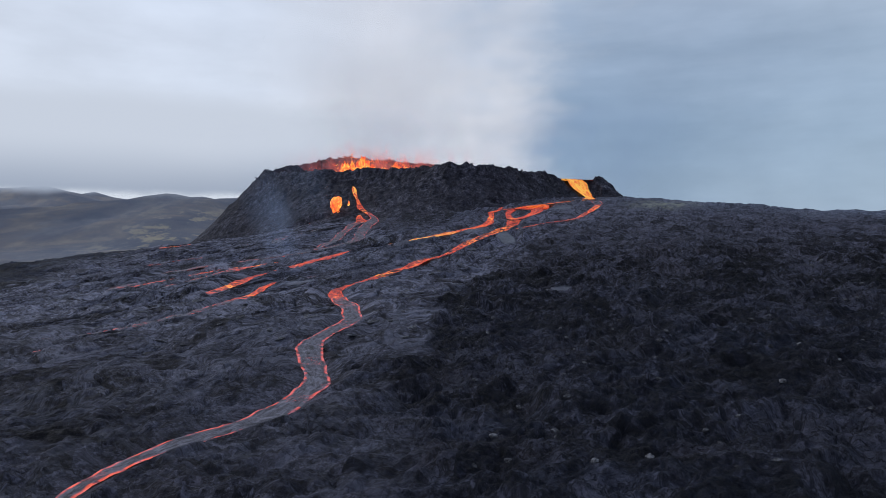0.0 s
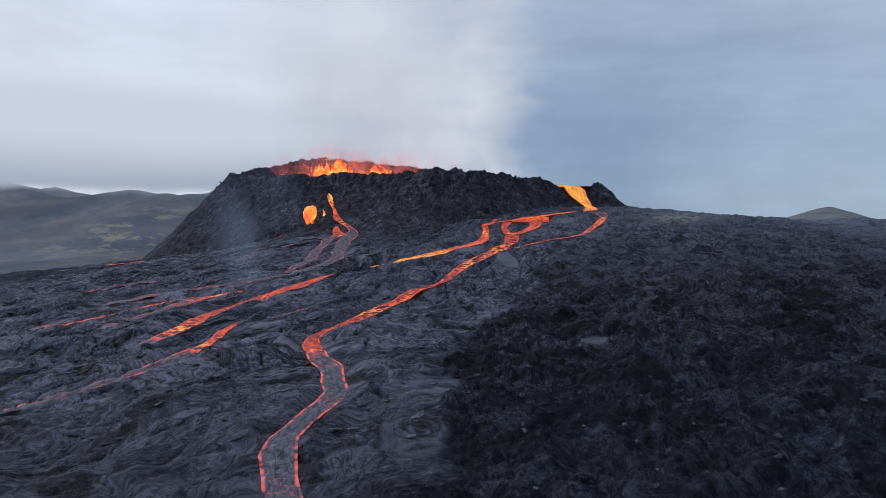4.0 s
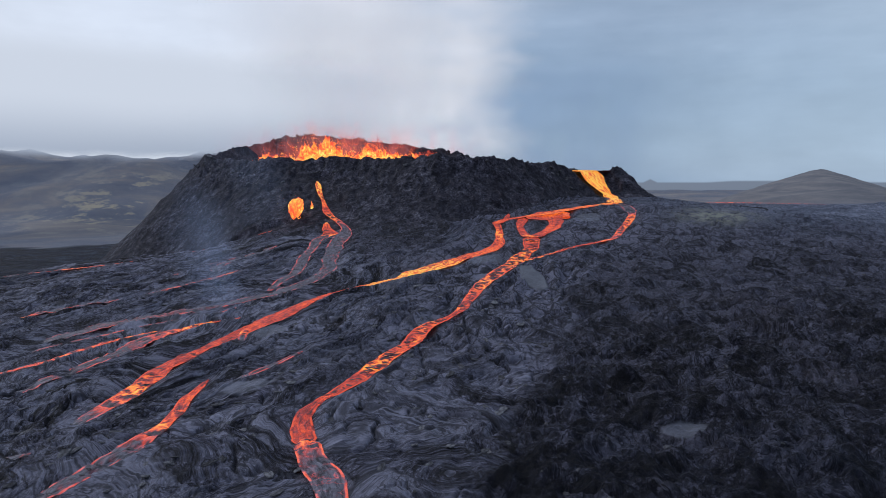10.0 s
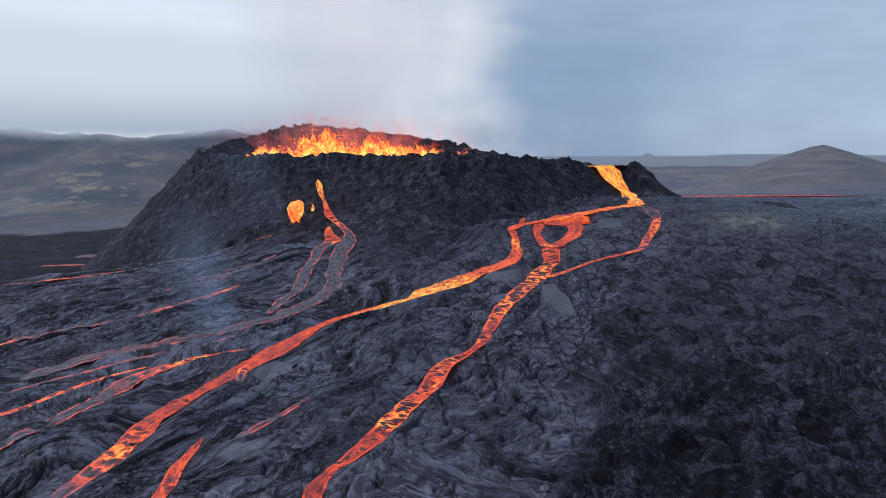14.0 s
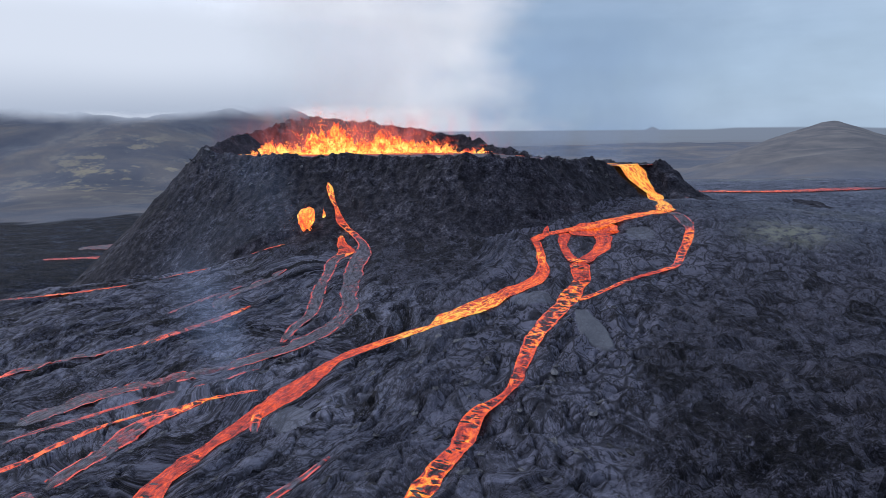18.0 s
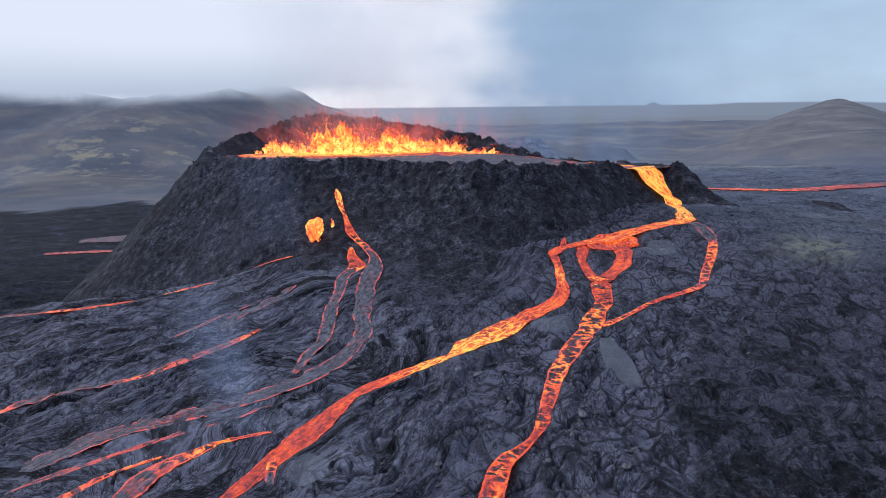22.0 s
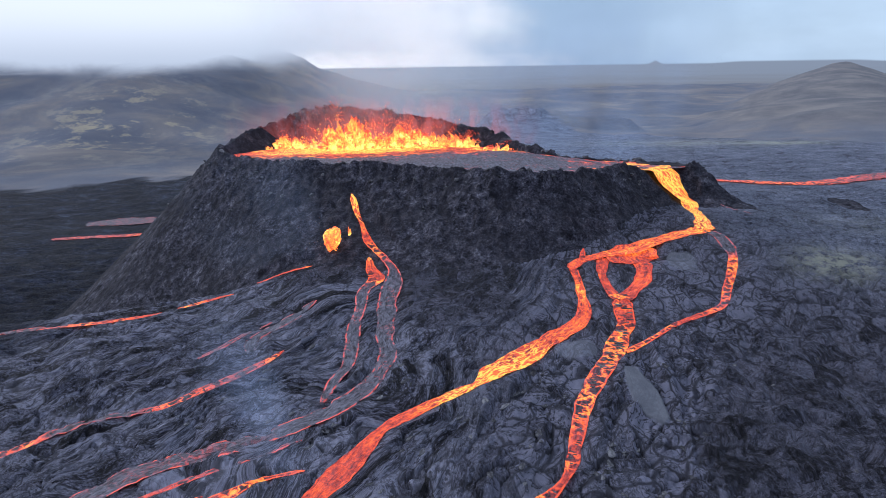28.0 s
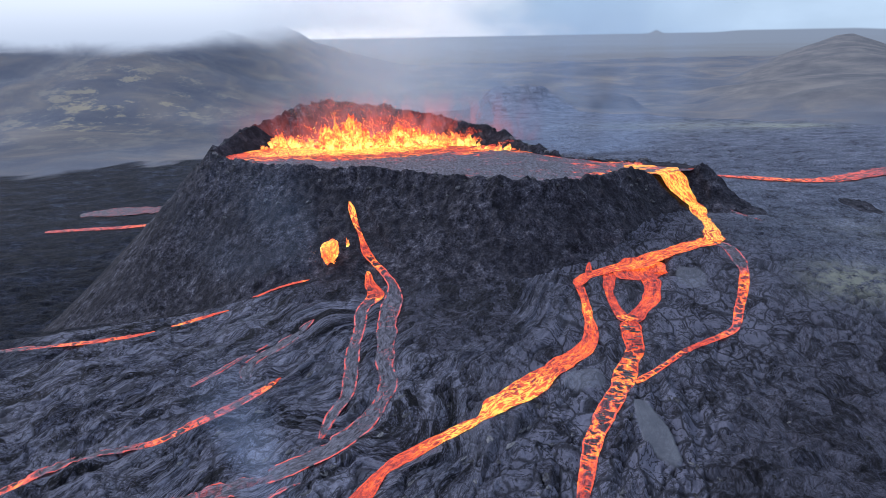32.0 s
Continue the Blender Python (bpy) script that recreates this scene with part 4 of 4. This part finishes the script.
# ---- lava streams ----
def ribbon(name, key, across=11):
    line, along, level = LINES[key]
    points, heats, rim = STREAMS[key]
    n = len(line)
    tangent = np.gradient(line[:, :2], axis=0)
    tangent /= np.linalg.norm(tangent, axis=1)[:, None] + 1e-9
    side = np.stack([tangent[:, 1], -tangent[:, 0]], -1)
    a = np.linspace(-1, 1, across)
    taper = np.clip(np.minimum(along / 6.0 + 0.12, (along[-1] - along) / 6.0 + 0.35), 0, 1) ** 0.8
    half = (0.5 if key == "spill" else 0.37 if key == "main" else 0.42) * line[:, 2] * taper + 0.35
    wide = half[:, None] * (1 + np.where(a < 0, 1.0, 0.0) * (0.22 * vnoise(along / 9.0, 0 * along + 2.5, 5) + 0.05 * vnoise(along / 3.4, 0 * along, 6))[:, None]
                            + np.where(a > 0, 1.0, 0.0) * (0.22 * vnoise(along / 9.0, 0 * along + 9.5, 15) + 0.05 * vnoise(along / 3.4, 0 * along, 16))[:, None])
    x = line[:, 0, None] + side[:, 0, None] * a * wide
    y = line[:, 1, None] + side[:, 1, None] * a * wide
    z = level[:, None] + 0.22 * vnoise(x / 2.2, y / 2.2, 71) + 0.15 * (1 - a ** 2) - 0.15
    tail = np.clip(1 - (along[-1] - along) / 14.0, 0, 1)
    if heats[-1] < 0.52:
        z = z - (1.5 * tail ** 1.5)[:, None]
    cool = step01(0.68, 0.45, np.interp(along, np.linspace(0, along[-1], len(heats)), heats))[:, None] * np.clip(along / 10, 0, 1)[:, None]
    if key not in ("long_west", "west_low", "mid_thread", "fan_thread", "pink_thread", "crusted_arm", "streak", "lower", "fan_west"):
        cool = 0 * cool
    if key == "streak":
        cool = cool * step01(0.55, 0.75, along / along[-1])[:, None]
    z = z - 1.5 * cool * np.maximum(0, fbm(x / 7, y / 5, 4, 73) + 0.25 * np.abs(a) - 0.25)
    if key == "spill":
        z = np.where(np.arange(n)[:, None] < 14, np.maximum(z, lake_level(x) + 0.15), z)
    heat = np.interp(along, np.linspace(0, along[-1], len(heats)), heats)[:, None] + 0 * x
    if heats[-1] < 0.52:
        heat = heat * (1 - 0.6 * tail)[:, None]
    me = bpy.data.meshes.new(name)
    verts = np.stack([x, y, z], -1).reshape(-1, 3)
    i = np.arange(n * across).reshape(n, across)
    faces = np.stack([i[:-1, :-1], i[1:, :-1], i[1:, 1:], i[:-1, 1:]], -1).reshape(-1, 4)
    me.from_pydata(verts.tolist(), [], faces.tolist())
    for attr, v in (("hot", heat), ("inset", (1 - np.abs(a))[None] * wide), ("rim", rim + 0 * x)):
        me.attributes.new(attr, "FLOAT", "POINT").data.foreach_set("value", v.ravel().astype(np.float32))
    flow = np.stack([a * half[:, None], along[:, None] + 0 * x, 40.0 * len(key) + 0 * x], -1)
    me.attributes.new("stream", "FLOAT_VECTOR", "POINT").data.foreach_set("vector", flow.ravel().astype(np.float32))
    me.polygons.foreach_set("use_smooth", np.ones(len(faces), bool))
    me.materials.append(LAVA_MAT)
    return new(name, me)


STREAM_OBJECTS = {}
for key in STREAMS:
    heats = STREAMS[key][1]
    mean = sum(heats) / len(heats)
    text = ("bright orange river of running lava on dark rock" if mean > 0.7 else
            "red lava stream half skinned with grey crust" if mean > 0.45 else "crusted grey lava channel with glowing red edges")
    STREAM_OBJECTS[key] = tagged(ribbon("lava_stream", key), text, "lava stream", "lava streams on the slope")

# ---- lava lake ----
lx, ly = np.meshgrid(np.arange(-205, 175, 2.0), np.arange(640, 885, 2.0))
inside = rim_distance(lx, ly)[0] < 0.5
lz = lake_level(lx) + 0.35 * fbm(lx / 9, ly / 9, 3, 91)
lake_heat = 0.30 + 0.14 * fbm(lx / 16, ly / 9, 4, 93) + 0.85 * np.exp(-((lx + 95) / 75) ** 2 - ((ly - 800) / 38) ** 2) + 0.30 * step01(725, 780, ly) + 0.22 * step01(20, 90, lx)
keep = inside[:-1, :-1] & inside[1:, 1:] & inside[1:, :-1] & inside[:-1, 1:]
idx = np.arange(lx.size).reshape(lx.shape)
faces = np.stack([idx[:-1, :-1], idx[:-1, 1:], idx[1:, 1:], idx[1:, :-1]], -1)[keep]
me = bpy.data.meshes.new("lava_lake")
me.from_pydata(np.stack([lx, ly, lz], -1).reshape(-1, 3).tolist(), [], faces.tolist())
for attr, v in (("hot", lake_heat), ("inset", 0 * lx + 50), ("rim", 0 * lx)):
    me.attributes.new(attr, "FLOAT", "POINT").data.foreach_set("value", v.ravel().astype(np.float32))
me.attributes.new("stream", "FLOAT_VECTOR", "POINT").data.foreach_set("vector", np.stack([lx, ly, lz], -1).ravel().astype(np.float32))
me.polygons.foreach_set("use_smooth", np.ones(len(faces), bool))
me.materials.append(LAKE_MAT)
tagged(new("lava_lake", me), "churning orange lava lake with a grey crusted front, filling the crater", "lava lake")


# ---- fountains: a crowd of torn jets, flying clots and an added glow for the lit smoke ----
def jet(verts, faces, heat, foot, top, radius, seed, lean):
    """One torn tongue of lava: a tapered, crooked, lumpy spindle."""
    rings, sides = 9, 9
    base = len(verts)
    for k in range(rings):
        u = k / (rings - 1)
        mid = Vector(foot).lerp(Vector(top), u) + Vector((lean * u * u, 0, 0))
        mid += Vector((noise.noise(Vector((seed, u * 3, 0))), noise.noise(Vector((0, seed, u * 3))), 0)) * radius * 0.8 * u
        for q in range(sides):
            a = math.tau * q / sides
            w = Vector((math.cos(a), math.sin(a), 0))
            tear = 1 + 0.75 * noise.noise(w * 1.6 + Vector((seed, 0, u * 5))) + 0.5 * noise.noise(w * 3.7 + Vector((0, seed, u * 9)))
            r = radius * max(0.02, (1 - u) ** 0.6) * max(0.15, tear)
            verts.append(tuple(mid + Vector((w.x * r, w.y * r, 0.5 * radius * noise.noise(w * 2 + Vector((seed, u * 7, 3)))))))
            heat.append(0.80 - 0.55 * u + 0.25 * noise.noise(Vector((seed, 7, u * 4))))
    faces += [(base + k * sides + q, base + k * sides + (q + 1) % sides, base + (k + 1) * sides + (q + 1) % sides, base + (k + 1) * sides + q) for k in range(rings - 1) for q in range(sides)]


def hot_mesh(name, verts, faces, heat, material):
    me = bpy.data.meshes.new(name)
    me.from_pydata(verts, [], faces)
    me.attributes.new("hot", "FLOAT", "POINT").data.foreach_set("value", heat)
    me.materials.append(material)
    return me


def core_mesh(name, width, height, count):
    verts, faces, heat = [], [], []
    for k in range(count):
        a, r = random.uniform(0, math.tau), random.random() ** 0.6
        x, y = 0.5 * width * r * math.cos(a), 0.2 * width * r * math.sin(a)
        crest = (1.05 - r * r) * (0.45 + 1.1 * abs(noise.noise(Vector((x * 0.11 + width, y * 0.08, height)))) + random.uniform(0, 0.45))
        tall = max(1.6, height * crest)
        jet(verts, faces, heat, (x, y, -1.0), (x * 1.12 + random.uniform(-0.12, 0.12) * tall, y, tall), width * random.uniform(0.035, 0.085) + 0.07 * tall, random.uniform(0, 90), random.uniform(-0.1, 0.14) * tall)
    return hot_mesh(name, verts, faces, heat, FOUNTAIN_MAT)


DROP = [(0, 0, 1.3), (0.8, 0, 0), (-0.4, 0.7, 0.1), (-0.4, -0.7, -0.1), (0, 0, -0.9)]
DROP_FACES = [(0, 1, 2), (0, 2, 3), (0, 3, 1), (4, 2, 1), (4, 3, 2), (4, 1, 3)]


def spray_mesh(name, width, height, count):
    """Flying clots, in clumps that thin out upwards."""
    verts, faces, heat = [], [], []
    clumps = [(random.gauss(0, 0.24) * width, random.gauss(0, 0.10) * width, random.random() ** 1.5) for _ in range(max(6, count // 26))]
    for k in range(count):
        cx, cy, u = random.choice(clumps)
        u = min(1.0, max(0.0, u + random.gauss(0, 0.09)))
        crest = 0.55 + 0.8 * abs(noise.noise(Vector((cx * 0.09 + width, cy * 0.05, height)))) + 0.3 * max(0.0, 1 - abs(cx) / (0.5 * width))
        c = (cx * (1 + 0.25 * u) + random.gauss(0, 0.045) * width, cy + random.gauss(0, 0.03) * width, height * crest * u)
        r = random.uniform(0.12, 0.50) * (1.9 - 1.3 * u) * (width / 34) ** 0.5
        n = len(verts)
        turn = Euler((random.uniform(-0.6, 0.6), random.uniform(-0.6, 0.6), random.uniform(0, 6))).to_matrix()
        verts += [tuple(Vector(c) + turn @ (Vector(q) * r)) for q in DROP]
        faces += [tuple(n + i for i in f) for f in DROP_FACES]
        heat += [0.50 - 0.60 * u + random.uniform(-0.15, 0.15)] * 5
    return hot_mesh(name, verts, faces, heat, FOUNTAIN_MAT)


def smoke_glow_mesh(name, width, height, depth):
    """Glow of lava-lit smoke, added as soft upright emitting sheets one behind another."""
    verts, faces, heat = [], [], []
    n = 20
    for s in range(1):
        base = len(verts)
        for q in range(n):
            for k in range(n):
                u, v = 2 * q / (n - 1) - 1, k / (n - 1)
                verts.append((u * 0.62 * width, depth + 2.0 * math.cos(3 * u), height * v))
                heat.append((1 - u * u) ** 1.2 * (1 - v) ** 1.3)
        faces += [(base + q * n + k, base + (q + 1) * n + k, base + (q + 1) * n + k + 1, base + q * n + k + 1) for q in range(n - 1) for k in range(n - 1)]
    return hot_mesh(name, verts, faces, heat, GLOW_MAT)


def fountain(x, y, z, width, height, drops, label, group="fountains in the crater", dense=0.6, jets=40, mist=1.2):
    root = tagged(new("lava_fountain"), label, "lava fountain", group)
    root.location = (x, y, z)
    core = new("core", core_mesh("core", width, height * dense, jets))
    core.parent = root
    veil = tagged(new("spray", spray_mesh("spray", width, height, drops)), kind="stuff")
    veil.parent = root
    if mist:
        haze = new("smoke_glow", smoke_glow_mesh("smoke_glow", width * 1.2, height * mist, 4.0))
        haze.parent = root
    return root


random.seed(4)
fountain(-100, 806, 179, 58, 40, 1900, "tall yellow-orange lava fountain bursting from the lake", jets=90)
fountain(-50, 812, 179, 60, 32, 1600, "broad yellow lava fountain beside the taller one", jets=90)
fountain(-8, 806, 179, 46, 20, 800, "orange lava fountain near the crater wall", jets=44, mist=0)
fountain(-148, 818, 179, 54, 17, 500, "low red spatter along the western crater wall", jets=40, mist=0)
fountain(24, 778, 178.5, 46, 7, 260, "low red spatter beside the eastern crater wall", jets=30, mist=0)


# emitting sheet added across the lake for the lava's light on the smoke
veil = tagged(new("smoke_glow", smoke_glow_mesh("smoke_glow", 225, 46, 0.0)), "thin red glowing sheet added for the smoke lit by the lava lake", "lava mist")
veil.location = (-70, 826, 179)


def vent_blob(x, y, z, width, height):
    """The small vent: a round gout of lava leaning over its mouth, with a few clots thrown off."""
    root = tagged(new("lava_fountain"), "small round orange lava fountain on a mound at the cone's foot", "lava fountain", "fountain at the foot of the cone")
    root.location = (x, y, z)
    bm = bmesh.new()
    bmesh.ops.create_icosphere(bm, subdivisions=5, radius=1.0)
    for v in bm.verts:
        q = v.co.copy()
        r = 1 + 0.22 * noise.noise(q * 1.3 + Vector((3, 0, 0))) + 0.14 * noise.noise(q * 3.4) + 0.10 * noise.noise(q * 8.0)
        narrow = 0.55 + 0.45 * min(1.0, max(0.0, (q.z + 1.0) / 1.1))
        v.co = Vector((q.x * r * narrow * width * 0.5 + 0.16 * height * q.z * 0.5, q.y * r * narrow * width * 0.4, (q.z * r + 1) * height * 0.5))
    me = bpy.data.meshes.new("gout")
    bm.to_mesh(me)
    bm.free()
    me.attributes.new("hot", "FLOAT", "POINT").data.foreach_set("value", [0.42 - 0.10 * abs(v.co.z / height - 0.5) for v in me.vertices])
    me.materials.append(FOUNTAIN_MAT)
    new("gout", me).parent = root
    veil = tagged(new("spray", spray_mesh("spray", width * 1.1, height, 70)), kind="stuff")
    veil.parent = root


vent_blob(-99.5, 634, 135.5, 11.5, 15.0)
fountain(-89.8, 646.6, 143.0, 3.0, 7.5, 30, "small orange spurt from a dark spatter mound", "fountain at the foot of the cone", jets=7, mist=0)


# ---- smoke, low cloud and added haze sheets: soft layers one behind another ----
def layer(name, parent, centre, width, height, yaw, bend, density, material, lean=0.0, cut=None):
    n = 28
    u, v = np.meshgrid(np.linspace(-1, 1, n), np.linspace(0, 1, n))
    x = u * width * 0.5 * (0.55 + 0.45 * v) + lean * v * height
    y = bend * (u ** 2)
    c, s = math.cos(radians(yaw)), math.sin(radians(yaw))
    co = np.stack([centre[0] + c * x - s * y, centre[1] + s * x + c * y, centre[2] + v * height], -1)
    fade = (1 - u ** 2) ** 1.5 * np.clip(v / 0.15, 0, 1) ** 1.2 * np.clip((1 - v) / 0.45, 0, 1) ** 1.2
    me = bpy.data.meshes.new(name)
    i = np.arange(n * n).reshape(n, n)
    me.from_pydata(co.reshape(-1, 3).tolist(), [], np.stack([i[:-1, :-1], i[:-1, 1:], i[1:, 1:], i[1:, :-1]], -1).reshape(-1, 4).tolist())
    me.attributes.new("amount", "FLOAT", "POINT").data.foreach_set("value", (fade * density).ravel().astype(np.float32))
    me.polygons.foreach_set("use_smooth", np.ones(len(me.polygons), bool))
    me.materials.append(material)
    ob = new(name, me)
    ob.parent = parent
    return ob


def smoke(label, layers, material):
    root = tagged(new("smoke_plume"), label, "smoke")
    root.location = layers[0][0]
    bpy.context.view_layer.update()
    for centre, width, height, yaw, bend, density, lean in layers:
        local = tuple(centre[k] - layers[0][0][k] for k in range(3))
        layer("smoke_layer", root, local, width, height, yaw, bend, density, material, lean)
    return root


smoke("pale grey smoke plume rising from the crater", [
    ((-80, 890, 165), 340, 330, 6, 30, 0.9, 0.0), ((-30, 985, 130), 400, 400, 4, 25, 0.9, 0.05)], SMOKE_MAT)
smoke("thin blue smoke drifting behind the crater", [
    ((110, 1060, 90), 600, 250, 3, 20, 0.9, 0.0)], HAZE_MAT)
smoke("thin blue smoke over the forked lava stream", [
    ((-96, 436, 98), 26, 62, 10, 4, 0.26, -0.25), ((-104, 444, 98), 34, 70, -12, 4, 0.26, -0.3), ((-112, 470, 100), 46, 60, 6, 5, 0.2, -0.35)], HAZE_MAT)
smoke("thin blue smoke drifting from the small vent", [
    ((-112, 634, 124), 70, 78, 20, 6, 0.13, -0.4), ((-140, 646, 118), 130, 100, 10, 8, 0.12, -0.3)], HAZE_MAT)
smoke("pale smoke curling off the fountains and the lake", [
    ((-85, 850, 178), 290, 190, 4, 10, 0.8, -0.05)], SMOKE_MAT)


def cloud_haze_bank(base, top, radius, a0, a1, seed, material=CLOUD_MAT, thick=1.0, label="low pale cloud hiding the tops of the far hills"):
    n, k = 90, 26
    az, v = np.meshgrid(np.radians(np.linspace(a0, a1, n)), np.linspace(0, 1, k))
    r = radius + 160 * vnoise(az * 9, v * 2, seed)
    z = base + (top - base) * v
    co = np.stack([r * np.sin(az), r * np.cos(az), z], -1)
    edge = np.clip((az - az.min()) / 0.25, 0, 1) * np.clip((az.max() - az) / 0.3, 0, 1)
    me = bpy.data.meshes.new("cloud_haze_bank")
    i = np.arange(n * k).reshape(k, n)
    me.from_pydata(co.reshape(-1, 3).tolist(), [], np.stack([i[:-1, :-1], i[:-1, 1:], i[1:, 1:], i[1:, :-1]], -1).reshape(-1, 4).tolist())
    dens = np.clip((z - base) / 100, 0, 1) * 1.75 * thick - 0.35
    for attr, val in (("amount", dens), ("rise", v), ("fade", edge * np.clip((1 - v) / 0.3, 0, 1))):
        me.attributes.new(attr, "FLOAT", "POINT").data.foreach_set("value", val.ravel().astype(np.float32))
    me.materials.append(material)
    return tagged(new("cloud_haze_bank", me), label, "cloud", kind="structure")


cloud_haze_bank(204, 640, 2600, -64, 0, 3)
cloud_haze_bank(245, 800, 3500, -56, 5, 5)
# two glowing sheets added to imitate the blue of distant air
cloud_haze_bank(40, 190, 4550, 0, 31, 8, PLAIN_HAZE_MAT, 0.26, "added glowing blue-grey sheet for the air haze over the far plain")
cloud_haze_bank(10, 420, 2750, -62, -6, 11, HILL_HAZE_MAT, 0.19, "added glowing blue sheet for the air haze before the western hills")


# ---- loose pieces: crust rafts on the lava, tilted slabs and blocks on the field, spatter clots on the cone ----
def height_at(x, y):
    i = min(max(int(np.searchsorted(GX, x)) - 1, 0), len(GX) - 2)
    j = min(max(int(np.searchsorted(GY, y)) - 1, 0), len(GY) - 2)
    u, v = (x - GX[i]) / (GX[i + 1] - GX[i]), (y - GY[j]) / (GY[j + 1] - GY[j])
    return float((Z[j, i] * (1 - u) + Z[j, i + 1] * u) * (1 - v) + (Z[j + 1, i] * (1 - u) + Z[j + 1, i + 1] * u) * v)


def plate_mesh(name, seed, thick, sides=8):
    """A broken plate of crust about 2 wide, with a bevelled ragged edge."""
    rnd = random.Random(seed)
    radii = [rnd.uniform(0.6, 1.15) for _ in range(sides)]
    verts = []
    for level, shrink in ((-thick, 0.92), (0.0, 1.0), (thick * 0.6, 0.86)):
        for q in range(sides):
            a = math.tau * q / sides
            verts.append((radii[q] * shrink * math.cos(a) * 1.25, radii[q] * shrink * math.sin(a) * 0.8, level + rnd.uniform(-0.06, 0.06)))
    verts.append((0, 0, thick * 0.75))
    faces = [(l * sides + q, l * sides + (q + 1) % sides, (l + 1) * sides + (q + 1) % sides, (l + 1) * sides + q) for l in (0, 1) for q in range(sides)]
    faces += [(2 * sides + q, 2 * sides + (q + 1) % sides, 3 * sides) for q in range(sides)]
    me = bpy.data.meshes.new(name)
    me.from_pydata(verts, [], faces)
    me.materials.append(SLAB_MAT)
    return me


def clot_mesh(name, seed):
    bm = bmesh.new()
    bmesh.ops.create_icosphere(bm, subdivisions=2, radius=1.0)
    for v in bm.verts:
        v.co *= 1 + 0.5 * noise.noise(v.co * 1.1 + Vector((seed, 0, 0))) + 0.3 * noise.noise(v.co * 2.7 + Vector((0, seed, 0)))
        v.co.z *= 0.72
    me = bpy.data.meshes.new(name)
    bm.to_mesh(me)
    bm.free()
    me.materials.append(SLAB_MAT)
    return me


RAFTS = [plate_mesh("crust_raft", 100 + k, 0.12, 7) for k in range(6)]
SLABS = [plate_mesh("lava_slab", 200 + k, 0.20, 9) for k in range(8)]
CLOTS = [clot_mesh("spatter_clot", 7.0 * k) for k in range(8)]


def piece(name, me, parent, m):
    ob = new(name, me)
    ob.parent = parent
    ob.matrix_local = m
    return ob


random.seed(11)
for key in ("main", "braid_west", "braid_east", "heart", "upper", "loop", "long_west", "lower"):
    stream = STREAM_OBJECTS[key]
    line, along, level = LINES[key]
    heat_at = np.interp(along, np.linspace(0, along[-1], len(STREAMS[key][1])), STREAMS[key][1])
    for k in range(int(along[-1] / (1.6 if key == "main" else 4.5))):
        i = random.randrange(3, len(line) - 3)
        if heat_at[i] > 0.76 or line[i, 2] < 5:
            continue
        way = line[i + 1, :2] - line[i, :2]
        way = way / (np.hypot(*way) + 1e-6)
        off = random.uniform(-0.22, 0.22) * line[i, 2]
        size = random.uniform(0.10, 0.17) * line[i, 2]
        x, y = line[i, 0] + way[1] * off, line[i, 1] - way[0] * off
        m = pose(x, y, level[i] + 0.02, random.uniform(-3, 3), random.uniform(-3, 3), math.degrees(math.atan2(way[1], way[0])) + 90 + random.uniform(-22, 22)) @ Matrix.Diagonal((size, size * random.uniform(0.5, 0.9), 0.7, 1))
        piece("crust_raft", RAFTS[k % 6], stream, m)

placed = 0
while placed < 290:
    x, y = random.uniform(-150, 60), random.uniform(115, 560)
    i, j = int(np.searchsorted(GX, x)), int(np.searchsorted(GY, y))
    if DARK[j, i] > 0.45 or SMOOTH[j, i] > 0.2 or CONE[j, i] > 0.1 or BED[j, i] < Z[j, i] + 1.0:
        continue
    size = random.uniform(0.7, 2.0)
    turn = math.degrees(math.atan2(y - 655, x - 75)) + random.uniform(-35, 35)
    m = pose(x, y, height_at(x, y) + 0.05 * size, random.gauss(0, 9), random.gauss(0, 9), turn) @ Matrix.Diagonal((size * 1.3, size, size * 0.8, 1))
    piece("lava_slab", SLABS[placed % 8], ground, m)
    placed += 1

placed = 0
while placed < 280:
    x, y = random.uniform(0, 240), random.uniform(110, 560)
    i, j = int(np.searchsorted(GX, x)), int(np.searchsorted(GY, y))
    if DARK[j, i] < 0.4 or BED[j, i] < Z[j, i] + 1.0:
        continue
    size = random.uniform(0.3, 0.9)
    m = pose(x, y, height_at(x, y) + 0.15 * size, random.uniform(-25, 25), random.uniform(-25, 25), random.uniform(0, 360)) @ Matrix.Diagonal((size * 1.25, size, size, 1))
    piece("lava_block", CLOTS[placed % 8], ground, m)
    placed += 1

for k in range(290):
    px, py, pz = RIM_LINE[random.randrange(len(RIM_LINE))]
    ox, oy = px + 30, py - 765
    far = math.hypot(ox, oy)
    d = random.choice((random.uniform(-2, 3), random.uniform(2, 14), random.uniform(8, 45)))
    x, y = px + ox / far * d, py + oy / far * d
    i, j = int(np.searchsorted(GX, x)), int(np.searchsorted(GY, y))
    if BED[j, i] < Z[j, i] + 1.5:
        continue
    size = random.uniform(0.5, 1.9) * (1.0 if d < 5 else 0.8)
    m = pose(x, y, height_at(x, y) + 0.2 * size, random.uniform(-30, 30), random.uniform(-30, 30), random.uniform(0, 360)) @ Matrix.Diagonal((size * 1.3, size, size, 1))
    piece("spatter_clot", CLOTS[k % 8], cone, m)
